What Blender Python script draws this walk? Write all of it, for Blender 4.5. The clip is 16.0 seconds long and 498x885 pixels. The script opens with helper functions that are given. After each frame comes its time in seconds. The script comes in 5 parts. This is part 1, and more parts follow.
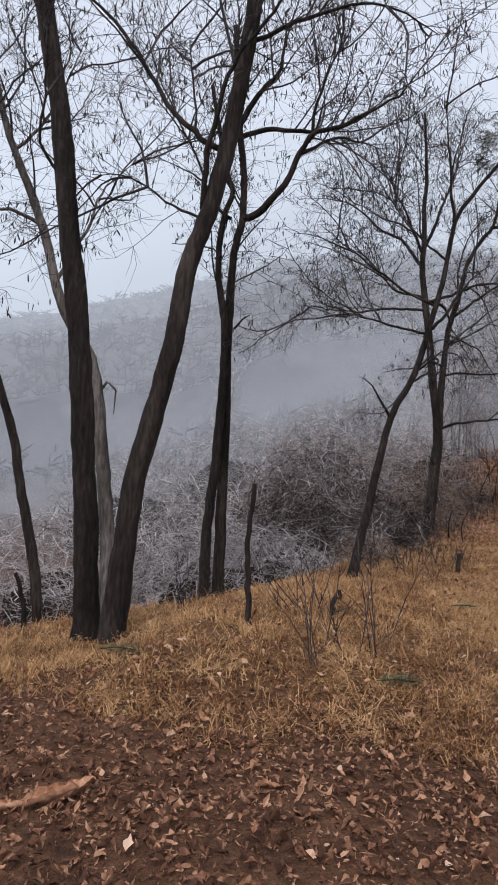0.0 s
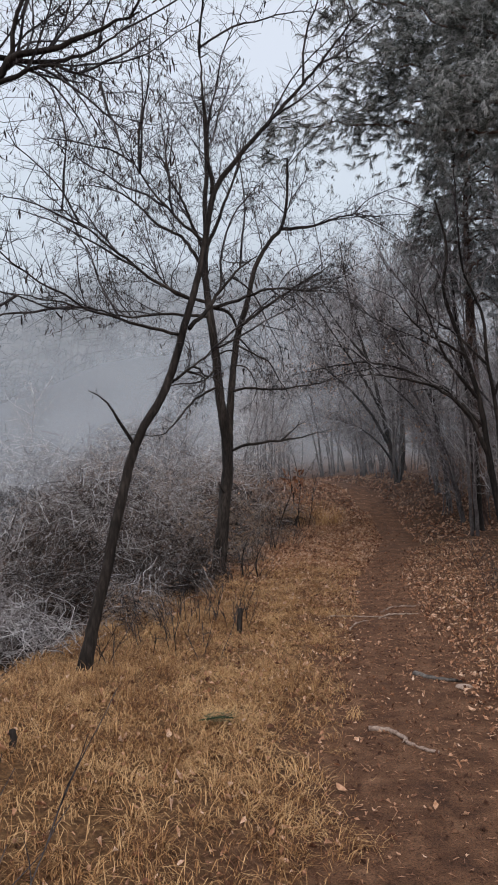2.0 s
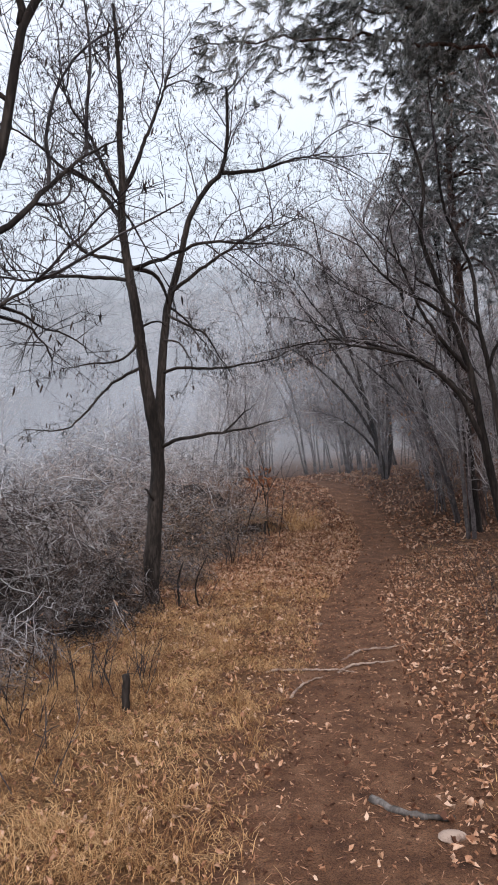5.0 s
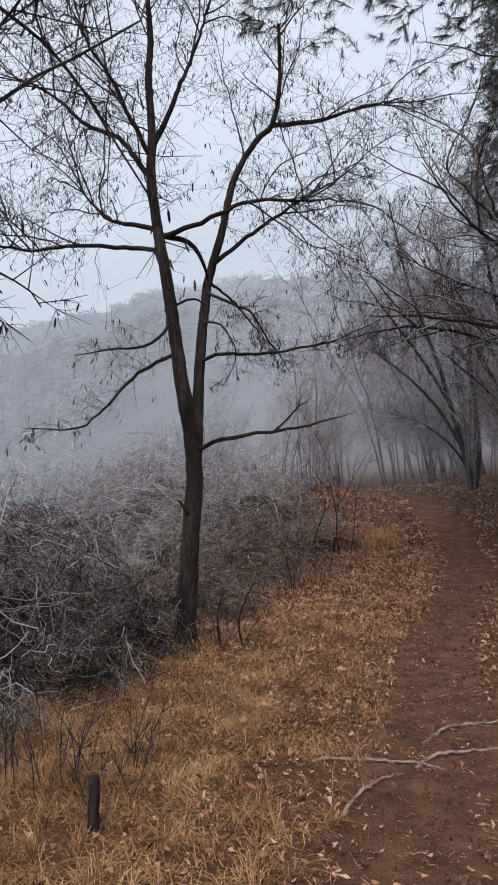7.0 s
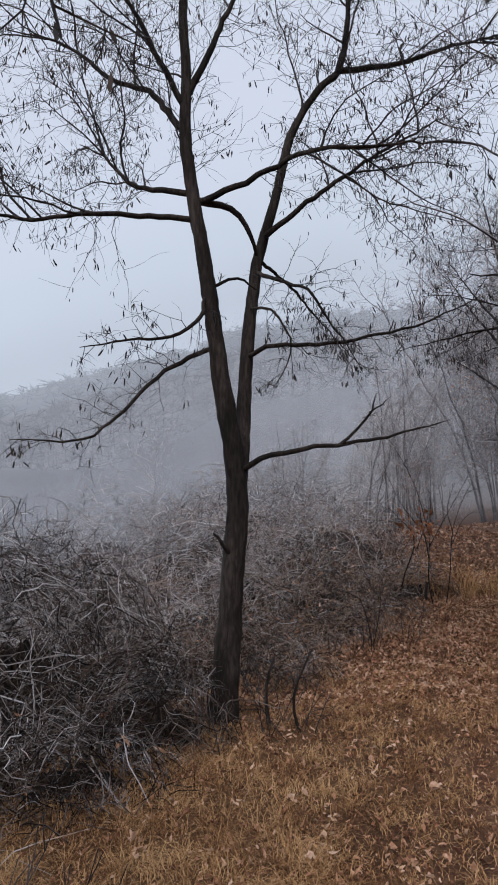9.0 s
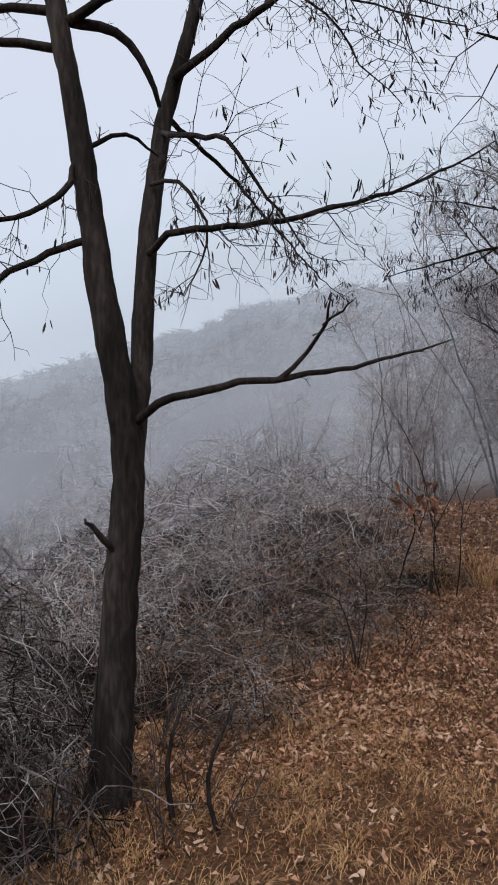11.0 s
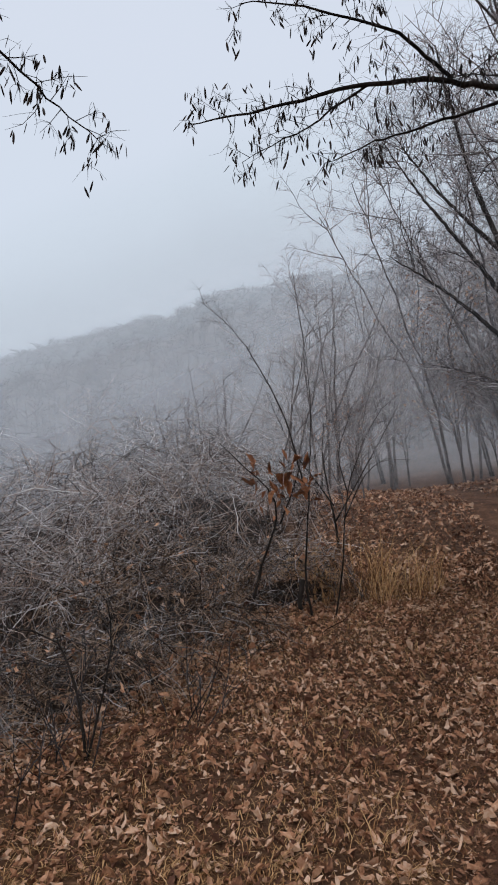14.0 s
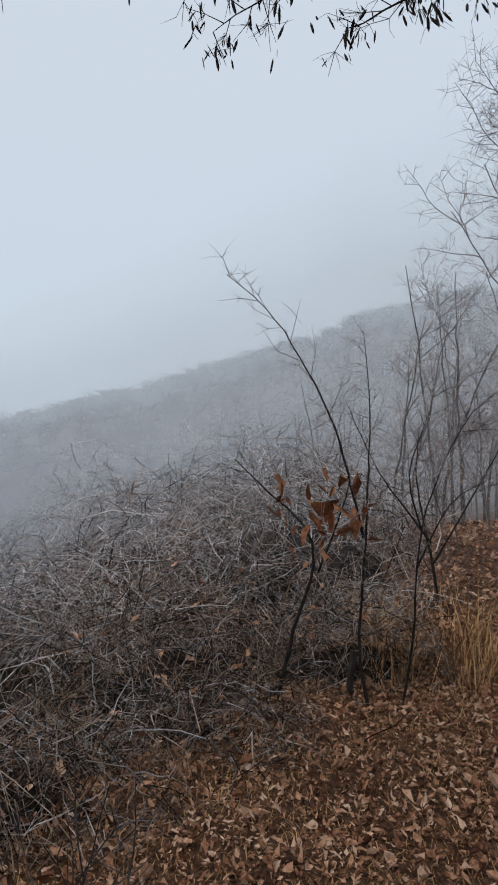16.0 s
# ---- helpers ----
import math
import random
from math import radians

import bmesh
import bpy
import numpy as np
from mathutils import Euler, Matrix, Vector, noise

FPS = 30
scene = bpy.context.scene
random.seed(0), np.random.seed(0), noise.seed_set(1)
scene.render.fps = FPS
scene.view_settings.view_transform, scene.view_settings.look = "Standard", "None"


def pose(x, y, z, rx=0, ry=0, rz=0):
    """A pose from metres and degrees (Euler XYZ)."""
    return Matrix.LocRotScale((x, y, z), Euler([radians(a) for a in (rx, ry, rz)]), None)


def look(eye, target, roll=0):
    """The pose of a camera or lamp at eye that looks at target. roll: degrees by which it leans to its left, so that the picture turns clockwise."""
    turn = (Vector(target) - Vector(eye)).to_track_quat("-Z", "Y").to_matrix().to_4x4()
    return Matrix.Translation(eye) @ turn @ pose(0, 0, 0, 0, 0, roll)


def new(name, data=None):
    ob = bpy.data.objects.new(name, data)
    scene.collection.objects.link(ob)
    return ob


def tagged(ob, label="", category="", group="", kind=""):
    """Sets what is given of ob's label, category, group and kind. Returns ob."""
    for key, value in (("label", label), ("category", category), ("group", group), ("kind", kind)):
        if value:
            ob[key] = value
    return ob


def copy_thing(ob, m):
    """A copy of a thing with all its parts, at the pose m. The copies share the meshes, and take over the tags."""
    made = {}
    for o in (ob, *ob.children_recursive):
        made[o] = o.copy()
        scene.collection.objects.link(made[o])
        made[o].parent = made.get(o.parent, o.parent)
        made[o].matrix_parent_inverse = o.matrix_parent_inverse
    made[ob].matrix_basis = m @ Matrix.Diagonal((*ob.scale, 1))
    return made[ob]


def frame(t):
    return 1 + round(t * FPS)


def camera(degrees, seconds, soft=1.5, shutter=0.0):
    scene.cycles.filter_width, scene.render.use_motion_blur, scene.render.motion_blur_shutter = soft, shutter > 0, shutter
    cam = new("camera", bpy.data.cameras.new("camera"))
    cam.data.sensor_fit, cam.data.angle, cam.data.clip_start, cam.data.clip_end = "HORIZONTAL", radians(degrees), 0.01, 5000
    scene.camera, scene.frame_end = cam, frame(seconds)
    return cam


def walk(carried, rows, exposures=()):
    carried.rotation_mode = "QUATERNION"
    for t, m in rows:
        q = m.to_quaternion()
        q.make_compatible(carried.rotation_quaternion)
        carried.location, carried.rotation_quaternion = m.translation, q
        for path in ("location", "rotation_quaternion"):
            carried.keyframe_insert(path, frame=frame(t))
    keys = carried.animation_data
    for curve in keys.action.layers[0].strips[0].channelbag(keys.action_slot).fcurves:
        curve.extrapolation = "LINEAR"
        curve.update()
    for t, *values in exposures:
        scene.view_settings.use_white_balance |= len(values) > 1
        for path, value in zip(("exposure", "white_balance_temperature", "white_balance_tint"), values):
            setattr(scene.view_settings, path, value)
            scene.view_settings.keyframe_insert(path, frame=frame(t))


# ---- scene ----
cam = camera(38.6, 16.0, soft=1.8)
METRES, EYE, TILT, LEAN, TURN = 15.0, 1.44, 1.0, -2.0, 0.0
ROWS = [
    (0.0, 0.0, 0.0, 0.0, 0.0, 0.0, -0.0),
    (0.5, 0.0169, 0.0291, 0.0017, -1.89, -0.07, 0.03),
    (1.0, 0.0328, 0.061, 0.0056, -5.06, 1.18, 0.09),
    (1.5, 0.051, 0.0914, 0.011, -9.17, 1.67, 0.66),
    (2.0, 0.0655, 0.1207, 0.0091, -14.15, 1.21, 1.79),
    (2.5, 0.0809, 0.1435, 0.0082, -17.34, 0.61, 2.53),
    (3.0, 0.0934, 0.1621, 0.0085, -17.3, -0.05, 2.22),
    (3.5, 0.1053, 0.1896, 0.0084, -16.29, -1.03, 2.16),
    (4.0, 0.1221, 0.212, 0.0061, -15.5, -0.5, 2.98),
    (6.5, 0.1877, 0.3345, 0.0006, -10.46, 2.67, 3.41),
    (7.0, 0.1974, 0.3614, -0.002, -7.93, 2.51, 3.74),
    (7.5, 0.2109, 0.3861, -0.0043, -5.58, 2.06, 4.15),
    (8.0, 0.2165, 0.4112, -0.0044, -2.0, 2.77, 3.23),
    (8.5, 0.2234, 0.4406, -0.006, -0.89, 4.21, 3.39),
    (9.0, 0.2293, 0.4745, -0.0088, -0.72, 5.95, 3.49),
    (9.5, 0.2378, 0.5117, -0.0099, -0.66, 6.5, 4.07),
    (12.0, 0.2961, 0.666, -0.0179, 0.76, 3.42, 4.65),
    (12.5, 0.3115, 0.6953, -0.0228, -0.39, 4.26, 3.24),
    (13.0, 0.3391, 0.725, -0.0236, -4.78, 4.89, 2.98),
    (13.5, 0.3588, 0.7485, -0.0228, -4.42, 4.72, 3.73),
    (14.0, 0.3758, 0.7768, -0.0288, -1.33, 3.62, 4.48),
    (14.5, 0.3892, 0.8052, -0.0293, 2.82, 3.16, 4.59),
    (15.0, 0.4019, 0.8316, -0.0295, 6.13, 4.14, 3.55),
    (15.5, 0.4147, 0.8631, -0.0278, 8.38, 5.32, 2.89),
    (16.0, 0.4287, 0.8897, -0.028, 10.67, 6.2, 3.11),
]
EXPOSURES = [(0.0, 0.15, 6450, 17), (1.0, 0.12, 6480, 14), (2.0, 0.13, 6500, 14), (2.5, 0.55, 6500, 17), (3.0, 0.55, 6560, 16), (3.5, 0.53, 6560, 13), (4.2, 0.53, 6500, 14), (6.5, 0.52, 6450, 20), (7.0, 0.17, 6400, 16), (7.5, 0.35, 6350, 17), (8.0, 0.25, 6350, 17), (8.5, 0.05, 6350, 18), (9.5, -0.06, 6330, 15), (12.0, 0.08, 6450, 16), (12.5, -0.23, 6400, 14), (13.5, 0.0, 6480, 14), (14.0, 0.02, 6460, 14), (14.5, 0.1, 6480, 13), (15.0, -0.02, 6450, 13), (15.5, -0.04, 6430, 11), (16.0, -0.08, 6420, 11)]
W = [(t, pose(0, 0, EYE, TILT, LEAN, TURN) @ pose(METRES * x, METRES * y, METRES * z, 90 + pitch, roll, yaw)) for t, x, y, z, yaw, pitch, roll in ROWS]
walk(cam, W, EXPOSURES)

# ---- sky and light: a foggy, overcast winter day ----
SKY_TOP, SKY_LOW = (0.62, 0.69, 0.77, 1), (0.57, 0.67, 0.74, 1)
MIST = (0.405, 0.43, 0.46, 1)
# emission colours of the two outermost mist shells, haze painted over the hill
SKY_GLOW, HAZE_GLOW = (0.59, 0.68, 0.755, 1), (0.46, 0.52, 0.58, 1)
world = bpy.data.worlds.new("foggy_sky")
scene.world = world
world.use_nodes = True
wn, wl = world.node_tree.nodes, world.node_tree.links
wn.clear()
sky = wn.new("ShaderNodeTexSky")
sky.sky_type, sky.sun_disc = "NISHITA", False
sky.sun_elevation, sky.sun_rotation = radians(50), radians(200)
sky.air_density, sky.dust_density = 1.0, 6.0
bg_clear, bg_cloud, add_bg = wn.new("ShaderNodeBackground"), wn.new("ShaderNodeBackground"), wn.new("ShaderNodeMixShader")
wout = wn.new("ShaderNodeOutputWorld")
bg_clear.inputs["Strength"].default_value = 0.08
tc, sep, ramp = wn.new("ShaderNodeTexCoord"), wn.new("ShaderNodeSeparateXYZ"), wn.new("ShaderNodeValToRGB")
ramp.color_ramp.elements[0].position, ramp.color_ramp.elements[0].color = 0.05, SKY_LOW
ramp.color_ramp.elements[1].position, ramp.color_ramp.elements[1].color = 0.55, SKY_TOP
bg_cloud.inputs["Strength"].default_value = 1.15
add_bg.inputs[0].default_value = 0.9
wl.new(tc.outputs["Generated"], sep.inputs[0])
wl.new(sep.outputs["Z"], ramp.inputs[0])
wl.new(ramp.outputs[0], bg_cloud.inputs["Color"])
wl.new(sky.outputs[0], bg_clear.inputs["Color"])
wl.new(bg_clear.outputs[0], add_bg.inputs[1])
wl.new(bg_cloud.outputs[0], add_bg.inputs[2])
wl.new(add_bg.outputs[0], wout.inputs[0])
sun = new("sun", bpy.data.lights.new("sun", "SUN"))
sun.data.energy, sun.data.angle, sun.data.color = 1.5, radians(30), (1.0, 0.96, 0.9)
sun.matrix_world = look((-10, -30, 38), (0, 0, 0))

# ---- materials ----
rng = np.random.default_rng(7)


def material(name, stops, scale=8.0, detail=6.0, rough=0.9, bump=0.3, bump_scale=40.0, stretch=(1, 1, 1), frost=0.0, island=0.0, frost_color=(0.64, 0.62, 0.62)):
    """A procedural surface: a two-scale noise over a ramp of colours, relief, optional rime on what faces up, optional variation per piece."""
    m = bpy.data.materials.new(name)
    m.use_nodes = True
    n, l = m.node_tree.nodes, m.node_tree.links
    b = n["Principled BSDF"]
    b.inputs["Roughness"].default_value = rough
    b.inputs["Specular IOR Level"].default_value = 0.25
    co, mp = n.new("ShaderNodeNewGeometry"), n.new("ShaderNodeMapping")
    mp.inputs["Scale"].default_value = stretch
    l.new(co.outputs["Position"], mp.inputs[0])
    big, fine = n.new("ShaderNodeTexNoise"), n.new("ShaderNodeTexNoise")
    big.inputs["Scale"].default_value, big.inputs["Detail"].default_value = scale, detail
    fine.inputs["Scale"].default_value, fine.inputs["Detail"].default_value = bump_scale, 4.0
    for k in (big, fine):
        l.new(mp.outputs[0], k.inputs["Vector"])
    mixv = n.new("ShaderNodeMath")
    mixv.operation = "MULTIPLY_ADD"
    l.new(fine.outputs[0], mixv.inputs[0])
    mixv.inputs[1].default_value = 0.45
    half = n.new("ShaderNodeMath")
    half.operation = "MULTIPLY"
    half.inputs[1].default_value = 0.6
    l.new(big.outputs[0], half.inputs[0])
    l.new(half.outputs[0], mixv.inputs[2])
    con = n.new("ShaderNodeMath")
    con.operation = "MULTIPLY_ADD"
    con.inputs[1].default_value, con.inputs[2].default_value = 2.4, -0.76
    l.new(mixv.outputs[0], con.inputs[0])
    value = con.outputs[0]
    if island:
        per = n.new("ShaderNodeMath")
        per.operation = "MULTIPLY_ADD"
        l.new(co.outputs["Random Per Island"], per.inputs[0])
        per.inputs[1].default_value = island
        shift = n.new("ShaderNodeMath")
        shift.operation = "ADD"
        shift.inputs[1].default_value = -island / 2
        l.new(value, shift.inputs[0])
        l.new(shift.outputs[0], per.inputs[2])
        value = per.outputs[0]
    r = n.new("ShaderNodeValToRGB")
    el = r.color_ramp.elements
    while len(el) < len(stops):
        el.new(0.5)
    for e, (pos, col) in zip(el, stops):
        e.position, e.color = pos, (*col, 1)
    l.new(value, r.inputs[0])
    color = r.outputs[0]
    if frost:
        up = n.new("ShaderNodeSeparateXYZ")
        l.new(co.outputs["Normal"], up.inputs[0])
        rag = n.new("ShaderNodeTexNoise")
        rag.inputs["Scale"].default_value = 3.0
        l.new(co.outputs["Position"], rag.inputs["Vector"])
        s1 = n.new("ShaderNodeMath")
        s1.operation = "MULTIPLY_ADD"
        s1.inputs[1].default_value = 0.55
        l.new(up.outputs["Z"], s1.inputs[0])
        l.new(rag.outputs[0], s1.inputs[2])
        s2 = n.new("ShaderNodeMath")
        s2.operation, s2.use_clamp = "ADD", True
        s2.inputs[1].default_value = frost - 0.75
        l.new(s1.outputs[0], s2.inputs[0])
        mx = n.new("ShaderNodeMix")
        mx.data_type = "RGBA"
        l.new(s2.outputs[0], mx.inputs[0])
        l.new(color, mx.inputs[6])
        mx.inputs[7].default_value = (*frost_color, 1)
        color = mx.outputs[2]
    l.new(color, b.inputs["Base Color"])
    if bump:
        bp = n.new("ShaderNodeBump")
        bp.inputs["Strength"].default_value, bp.inputs["Distance"].default_value = bump, 0.02
        l.new(mixv.outputs[0], bp.inputs["Height"])
        l.new(bp.outputs[0], b.inputs["Normal"])
    return m


M_BARK = material("dark_bark", [(0.2, (0.008, 0.006, 0.005)), (0.55, (0.026, 0.020, 0.017)), (0.9, (0.065, 0.052, 0.044))], 5, 6, 0.95, 1.0, 45, (1, 1, 0.22))
M_BARK_GREY = material("grey_bark", [(0.3, (0.05, 0.045, 0.04)), (0.6, (0.12, 0.105, 0.095)), (0.8, (0.2, 0.18, 0.165))], 6, 6, 0.95, 0.8, 45, (1, 1, 0.2))
M_TWIG = material("twig", [(0.3, (0.018, 0.015, 0.016)), (0.7, (0.08, 0.07, 0.07))], 6, 3, 0.9, 0)
M_POD = material("seed_pod", [(0.3, (0.012, 0.009, 0.008)), (0.7, (0.05, 0.033, 0.026))], 6, 3, 0.7, 0, island=0.4)
M_VINE = material("frosted_vine", [(0.25, (0.022, 0.013, 0.01)), (0.55, (0.115, 0.07, 0.053)), (0.88, (0.42, 0.31, 0.25))], 4, 4, 0.95, 0, island=0.9, frost=0.12)
M_VINE_BROWN = material("brown_vine", [(0.25, (0.016, 0.01, 0.007)), (0.55, (0.085, 0.051, 0.034)), (0.88, (0.36, 0.24, 0.16))], 4, 4, 0.95, 0, island=0.95, frost=0.02)
M_RIME = material("rime_twig", [(0.2, (0.05, 0.039, 0.038)), (0.55, (0.16, 0.135, 0.132)), (0.85, (0.45, 0.41, 0.40))], 3, 4, 0.95, 0, island=0.8, frost=0.3)
# near-black: the shade deep inside the thickets is put into this colour
M_CORE = material("thicket_shade", [(0.3, (0.009, 0.006, 0.005)), (0.6, (0.028, 0.018, 0.013)), (0.9, (0.09, 0.06, 0.045))], 14, 8, 1.0, 1.0, 45)
M_STRAW = material("straw", [(0.12, (0.11, 0.046, 0.02)), (0.45, (0.33, 0.166, 0.067)), (0.8, (0.58, 0.36, 0.175))], 2.6, 4, 0.8, 0, island=0.7)
M_LEAF = material("dead_leaf", [(0.1, (0.1, 0.041, 0.023)), (0.45, (0.37, 0.18, 0.098)), (0.75, (0.53, 0.305, 0.188)), (0.97, (0.64, 0.445, 0.32))], 3, 4, 0.75, 0.3, 60, island=1.0)
M_LEAF_RUST = material("rust_leaf", [(0.2, (0.09, 0.034, 0.016)), (0.5, (0.24, 0.088, 0.036)), (0.85, (0.42, 0.19, 0.09))], 5, 4, 0.7, 0.3, 60, island=0.6)
M_STICK = material("bleached_wood", [(0.3, (0.16, 0.10, 0.075)), (0.7, (0.40, 0.30, 0.24))], 7, 5, 0.9, 0.5, 60)
M_PINE = material("frosted_needles", [(0.25, (0.018, 0.024, 0.018)), (0.55, (0.075, 0.083, 0.072)), (0.9, (0.42, 0.43, 0.41))], 1.6, 4, 0.8, 0, island=0.45, frost=0.34)
M_PINE_BARK = material("pine_bark", [(0.3, (0.03, 0.02, 0.016)), (0.6, (0.10, 0.06, 0.046)), (0.8, (0.19, 0.12, 0.09))], 6, 6, 0.95, 1.0, 30, (1, 1, 0.4))
M_GREEN = material("green_needles", [(0.3, (0.02, 0.04, 0.02)), (0.7, (0.07, 0.10, 0.05))], 6, 3, 0.8, 0)
M_HOAR = material("hoarfrost_twig", [(0.2, (0.15, 0.125, 0.12)), (0.55, (0.36, 0.32, 0.31)), (0.85, (0.62, 0.585, 0.575))], 3, 4, 0.95, 0, island=0.5, frost=0.4)
M_DEBRIS = material("path_bits", [(0.2, (0.075, 0.034, 0.021)), (0.6, (0.22, 0.106, 0.062)), (0.95, (0.47, 0.27, 0.165))], 5, 4, 0.9, 0, island=0.8)
M_VINE_DARK = material("dark_vine", [(0.2, (0.009, 0.006, 0.005)), (0.55, (0.033, 0.02, 0.0155)), (0.9, (0.14, 0.093, 0.072))], 3, 4, 0.95, 0, island=0.8, frost=0.01)
M_MAUVE = material("mauve_twig", [(0.2, (0.09, 0.072, 0.073)), (0.55, (0.25, 0.212, 0.212)), (0.85, (0.52, 0.475, 0.475))], 3, 4, 0.95, 0, island=0.8, frost=0.32)
M_TWIG_RIMED = material("dark_rimed_twig", [(0.2, (0.03, 0.024, 0.025)), (0.55, (0.11, 0.092, 0.093)), (0.85, (0.34, 0.31, 0.31))], 3, 4, 0.95, 0, island=0.8, frost=0.16)
M_WOOD_FAR = material("far_wood", [(0.2, (0.05, 0.042, 0.041)), (0.8, (0.19, 0.165, 0.16))], 4, 3, 0.95, 0.3, 30)


def ground_material():
    m = bpy.data.materials.new("forest_ground")
    m.use_nodes = True
    n, l = m.node_tree.nodes, m.node_tree.links
    b = n["Principled BSDF"]
    b.inputs["Roughness"].default_value = 0.95
    b.inputs["Specular IOR Level"].default_value = 0.2
    geo = n.new("ShaderNodeNewGeometry")

    def noisy(scale, detail, stops):
        t, r = n.new("ShaderNodeTexNoise"), n.new("ShaderNodeValToRGB")
        t.inputs["Scale"].default_value, t.inputs["Detail"].default_value = scale, detail
        t.inputs["Roughness"].default_value = 0.7
        l.new(geo.outputs["Position"], t.inputs["Vector"])
        while len(r.color_ramp.elements) < len(stops):
            r.color_ramp.elements.new(0.5)
        for e, (p, c) in zip(r.color_ramp.elements, stops):
            e.position, e.color = p, (*c, 1)
        l.new(t.outputs[0], r.inputs[0])
        return t.outputs[0], r.outputs[0]

    def mixed(fac, a, c, kind="MIX"):
        x = n.new("ShaderNodeMix")
        x.data_type, x.blend_type = "RGBA", kind
        if isinstance(fac, float):
            x.inputs[0].default_value = fac
        else:
            l.new(fac, x.inputs[0])
        l.new(a, x.inputs[6])
        l.new(c, x.inputs[7])
        return x.outputs[2]

    hd, dirt = noisy(4.5, 12, [(0.3, (0.055, 0.027, 0.017)), (0.5, (0.145, 0.071, 0.039)), (0.7, (0.25, 0.137, 0.08))])
    _, speck = noisy(120, 4, [(0.35, (0.35, 0.33, 0.32)), (0.52, (1, 1, 1)), (0.7, (1.5, 1.4, 1.3))])
    dirt = mixed(0.95, dirt, speck, "MULTIPLY")
    hl, litter = noisy(28, 8, [(0.32, (0.028, 0.014, 0.009)), (0.52, (0.14, 0.072, 0.042)), (0.72, (0.38, 0.225, 0.14))])
    _, patch = noisy(1.1, 5, [(0.35, (0.55, 0.5, 0.48)), (0.65, (1.1, 1.05, 1.0))])
    litter = mixed(0.8, litter, patch, "MULTIPLY")
    cell, flake = n.new("ShaderNodeTexVoronoi"), n.new("ShaderNodeValToRGB")
    cell.inputs["Scale"].default_value = 17.0
    warp, wadd = n.new("ShaderNodeTexNoise"), n.new("ShaderNodeVectorMath")
    warp.inputs["Scale"].default_value = 14.0
    wadd.operation = "MULTIPLY_ADD"
    wadd.inputs[1].default_value = (0.08, 0.08, 0.08)
    l.new(geo.outputs["Position"], warp.inputs["Vector"])
    l.new(warp.outputs["Color"], wadd.inputs[0])
    l.new(geo.outputs["Position"], wadd.inputs[2])
    l.new(wadd.outputs[0], cell.inputs["Vector"])
    part_red = n.new("ShaderNodeSeparateColor")
    l.new(cell.outputs["Color"], part_red.inputs[0])
    for e, (p, c) in zip((flake.color_ramp.elements[0], flake.color_ramp.elements[1], flake.color_ramp.elements.new(0.5)), ((0.1, (0.45, 0.42, 0.4)), (0.9, (1.7, 1.75, 1.8)), (0.5, (1, 1, 1)))):
        e.position, e.color = p, (*c, 1)
    l.new(part_red.outputs[0], flake.inputs[0])
    litter = mixed(0.75, litter, flake.outputs[0], "MULTIPLY")
    hs, straw = noisy(35, 8, [(0.3, (0.04, 0.02, 0.01)), (0.5, (0.13, 0.066, 0.029)), (0.72, (0.3, 0.17, 0.075))])
    at_path, at_straw = n.new("ShaderNodeAttribute"), n.new("ShaderNodeAttribute")
    at_path.attribute_name, at_straw.attribute_name = "trodden", "grassy"
    col = mixed(at_straw.outputs["Fac"], litter, straw)
    col = mixed(at_path.outputs["Fac"], col, dirt)
    _, wood = noisy(0.22, 8, [(0.35, (0.075, 0.068, 0.066)), (0.65, (0.17, 0.155, 0.15))])
    at_wood = n.new("ShaderNodeAttribute")
    at_wood.attribute_name = "wooded"
    col = mixed(at_wood.outputs["Fac"], col, wood)
    l.new(col, b.inputs["Base Color"])
    bp = n.new("ShaderNodeBump")
    bp.inputs["Strength"].default_value, bp.inputs["Distance"].default_value = 0.8, 0.03
    l.new(hl, bp.inputs["Height"])
    l.new(bp.outputs[0], b.inputs["Normal"])
    return m


M_GROUND = ground_material()


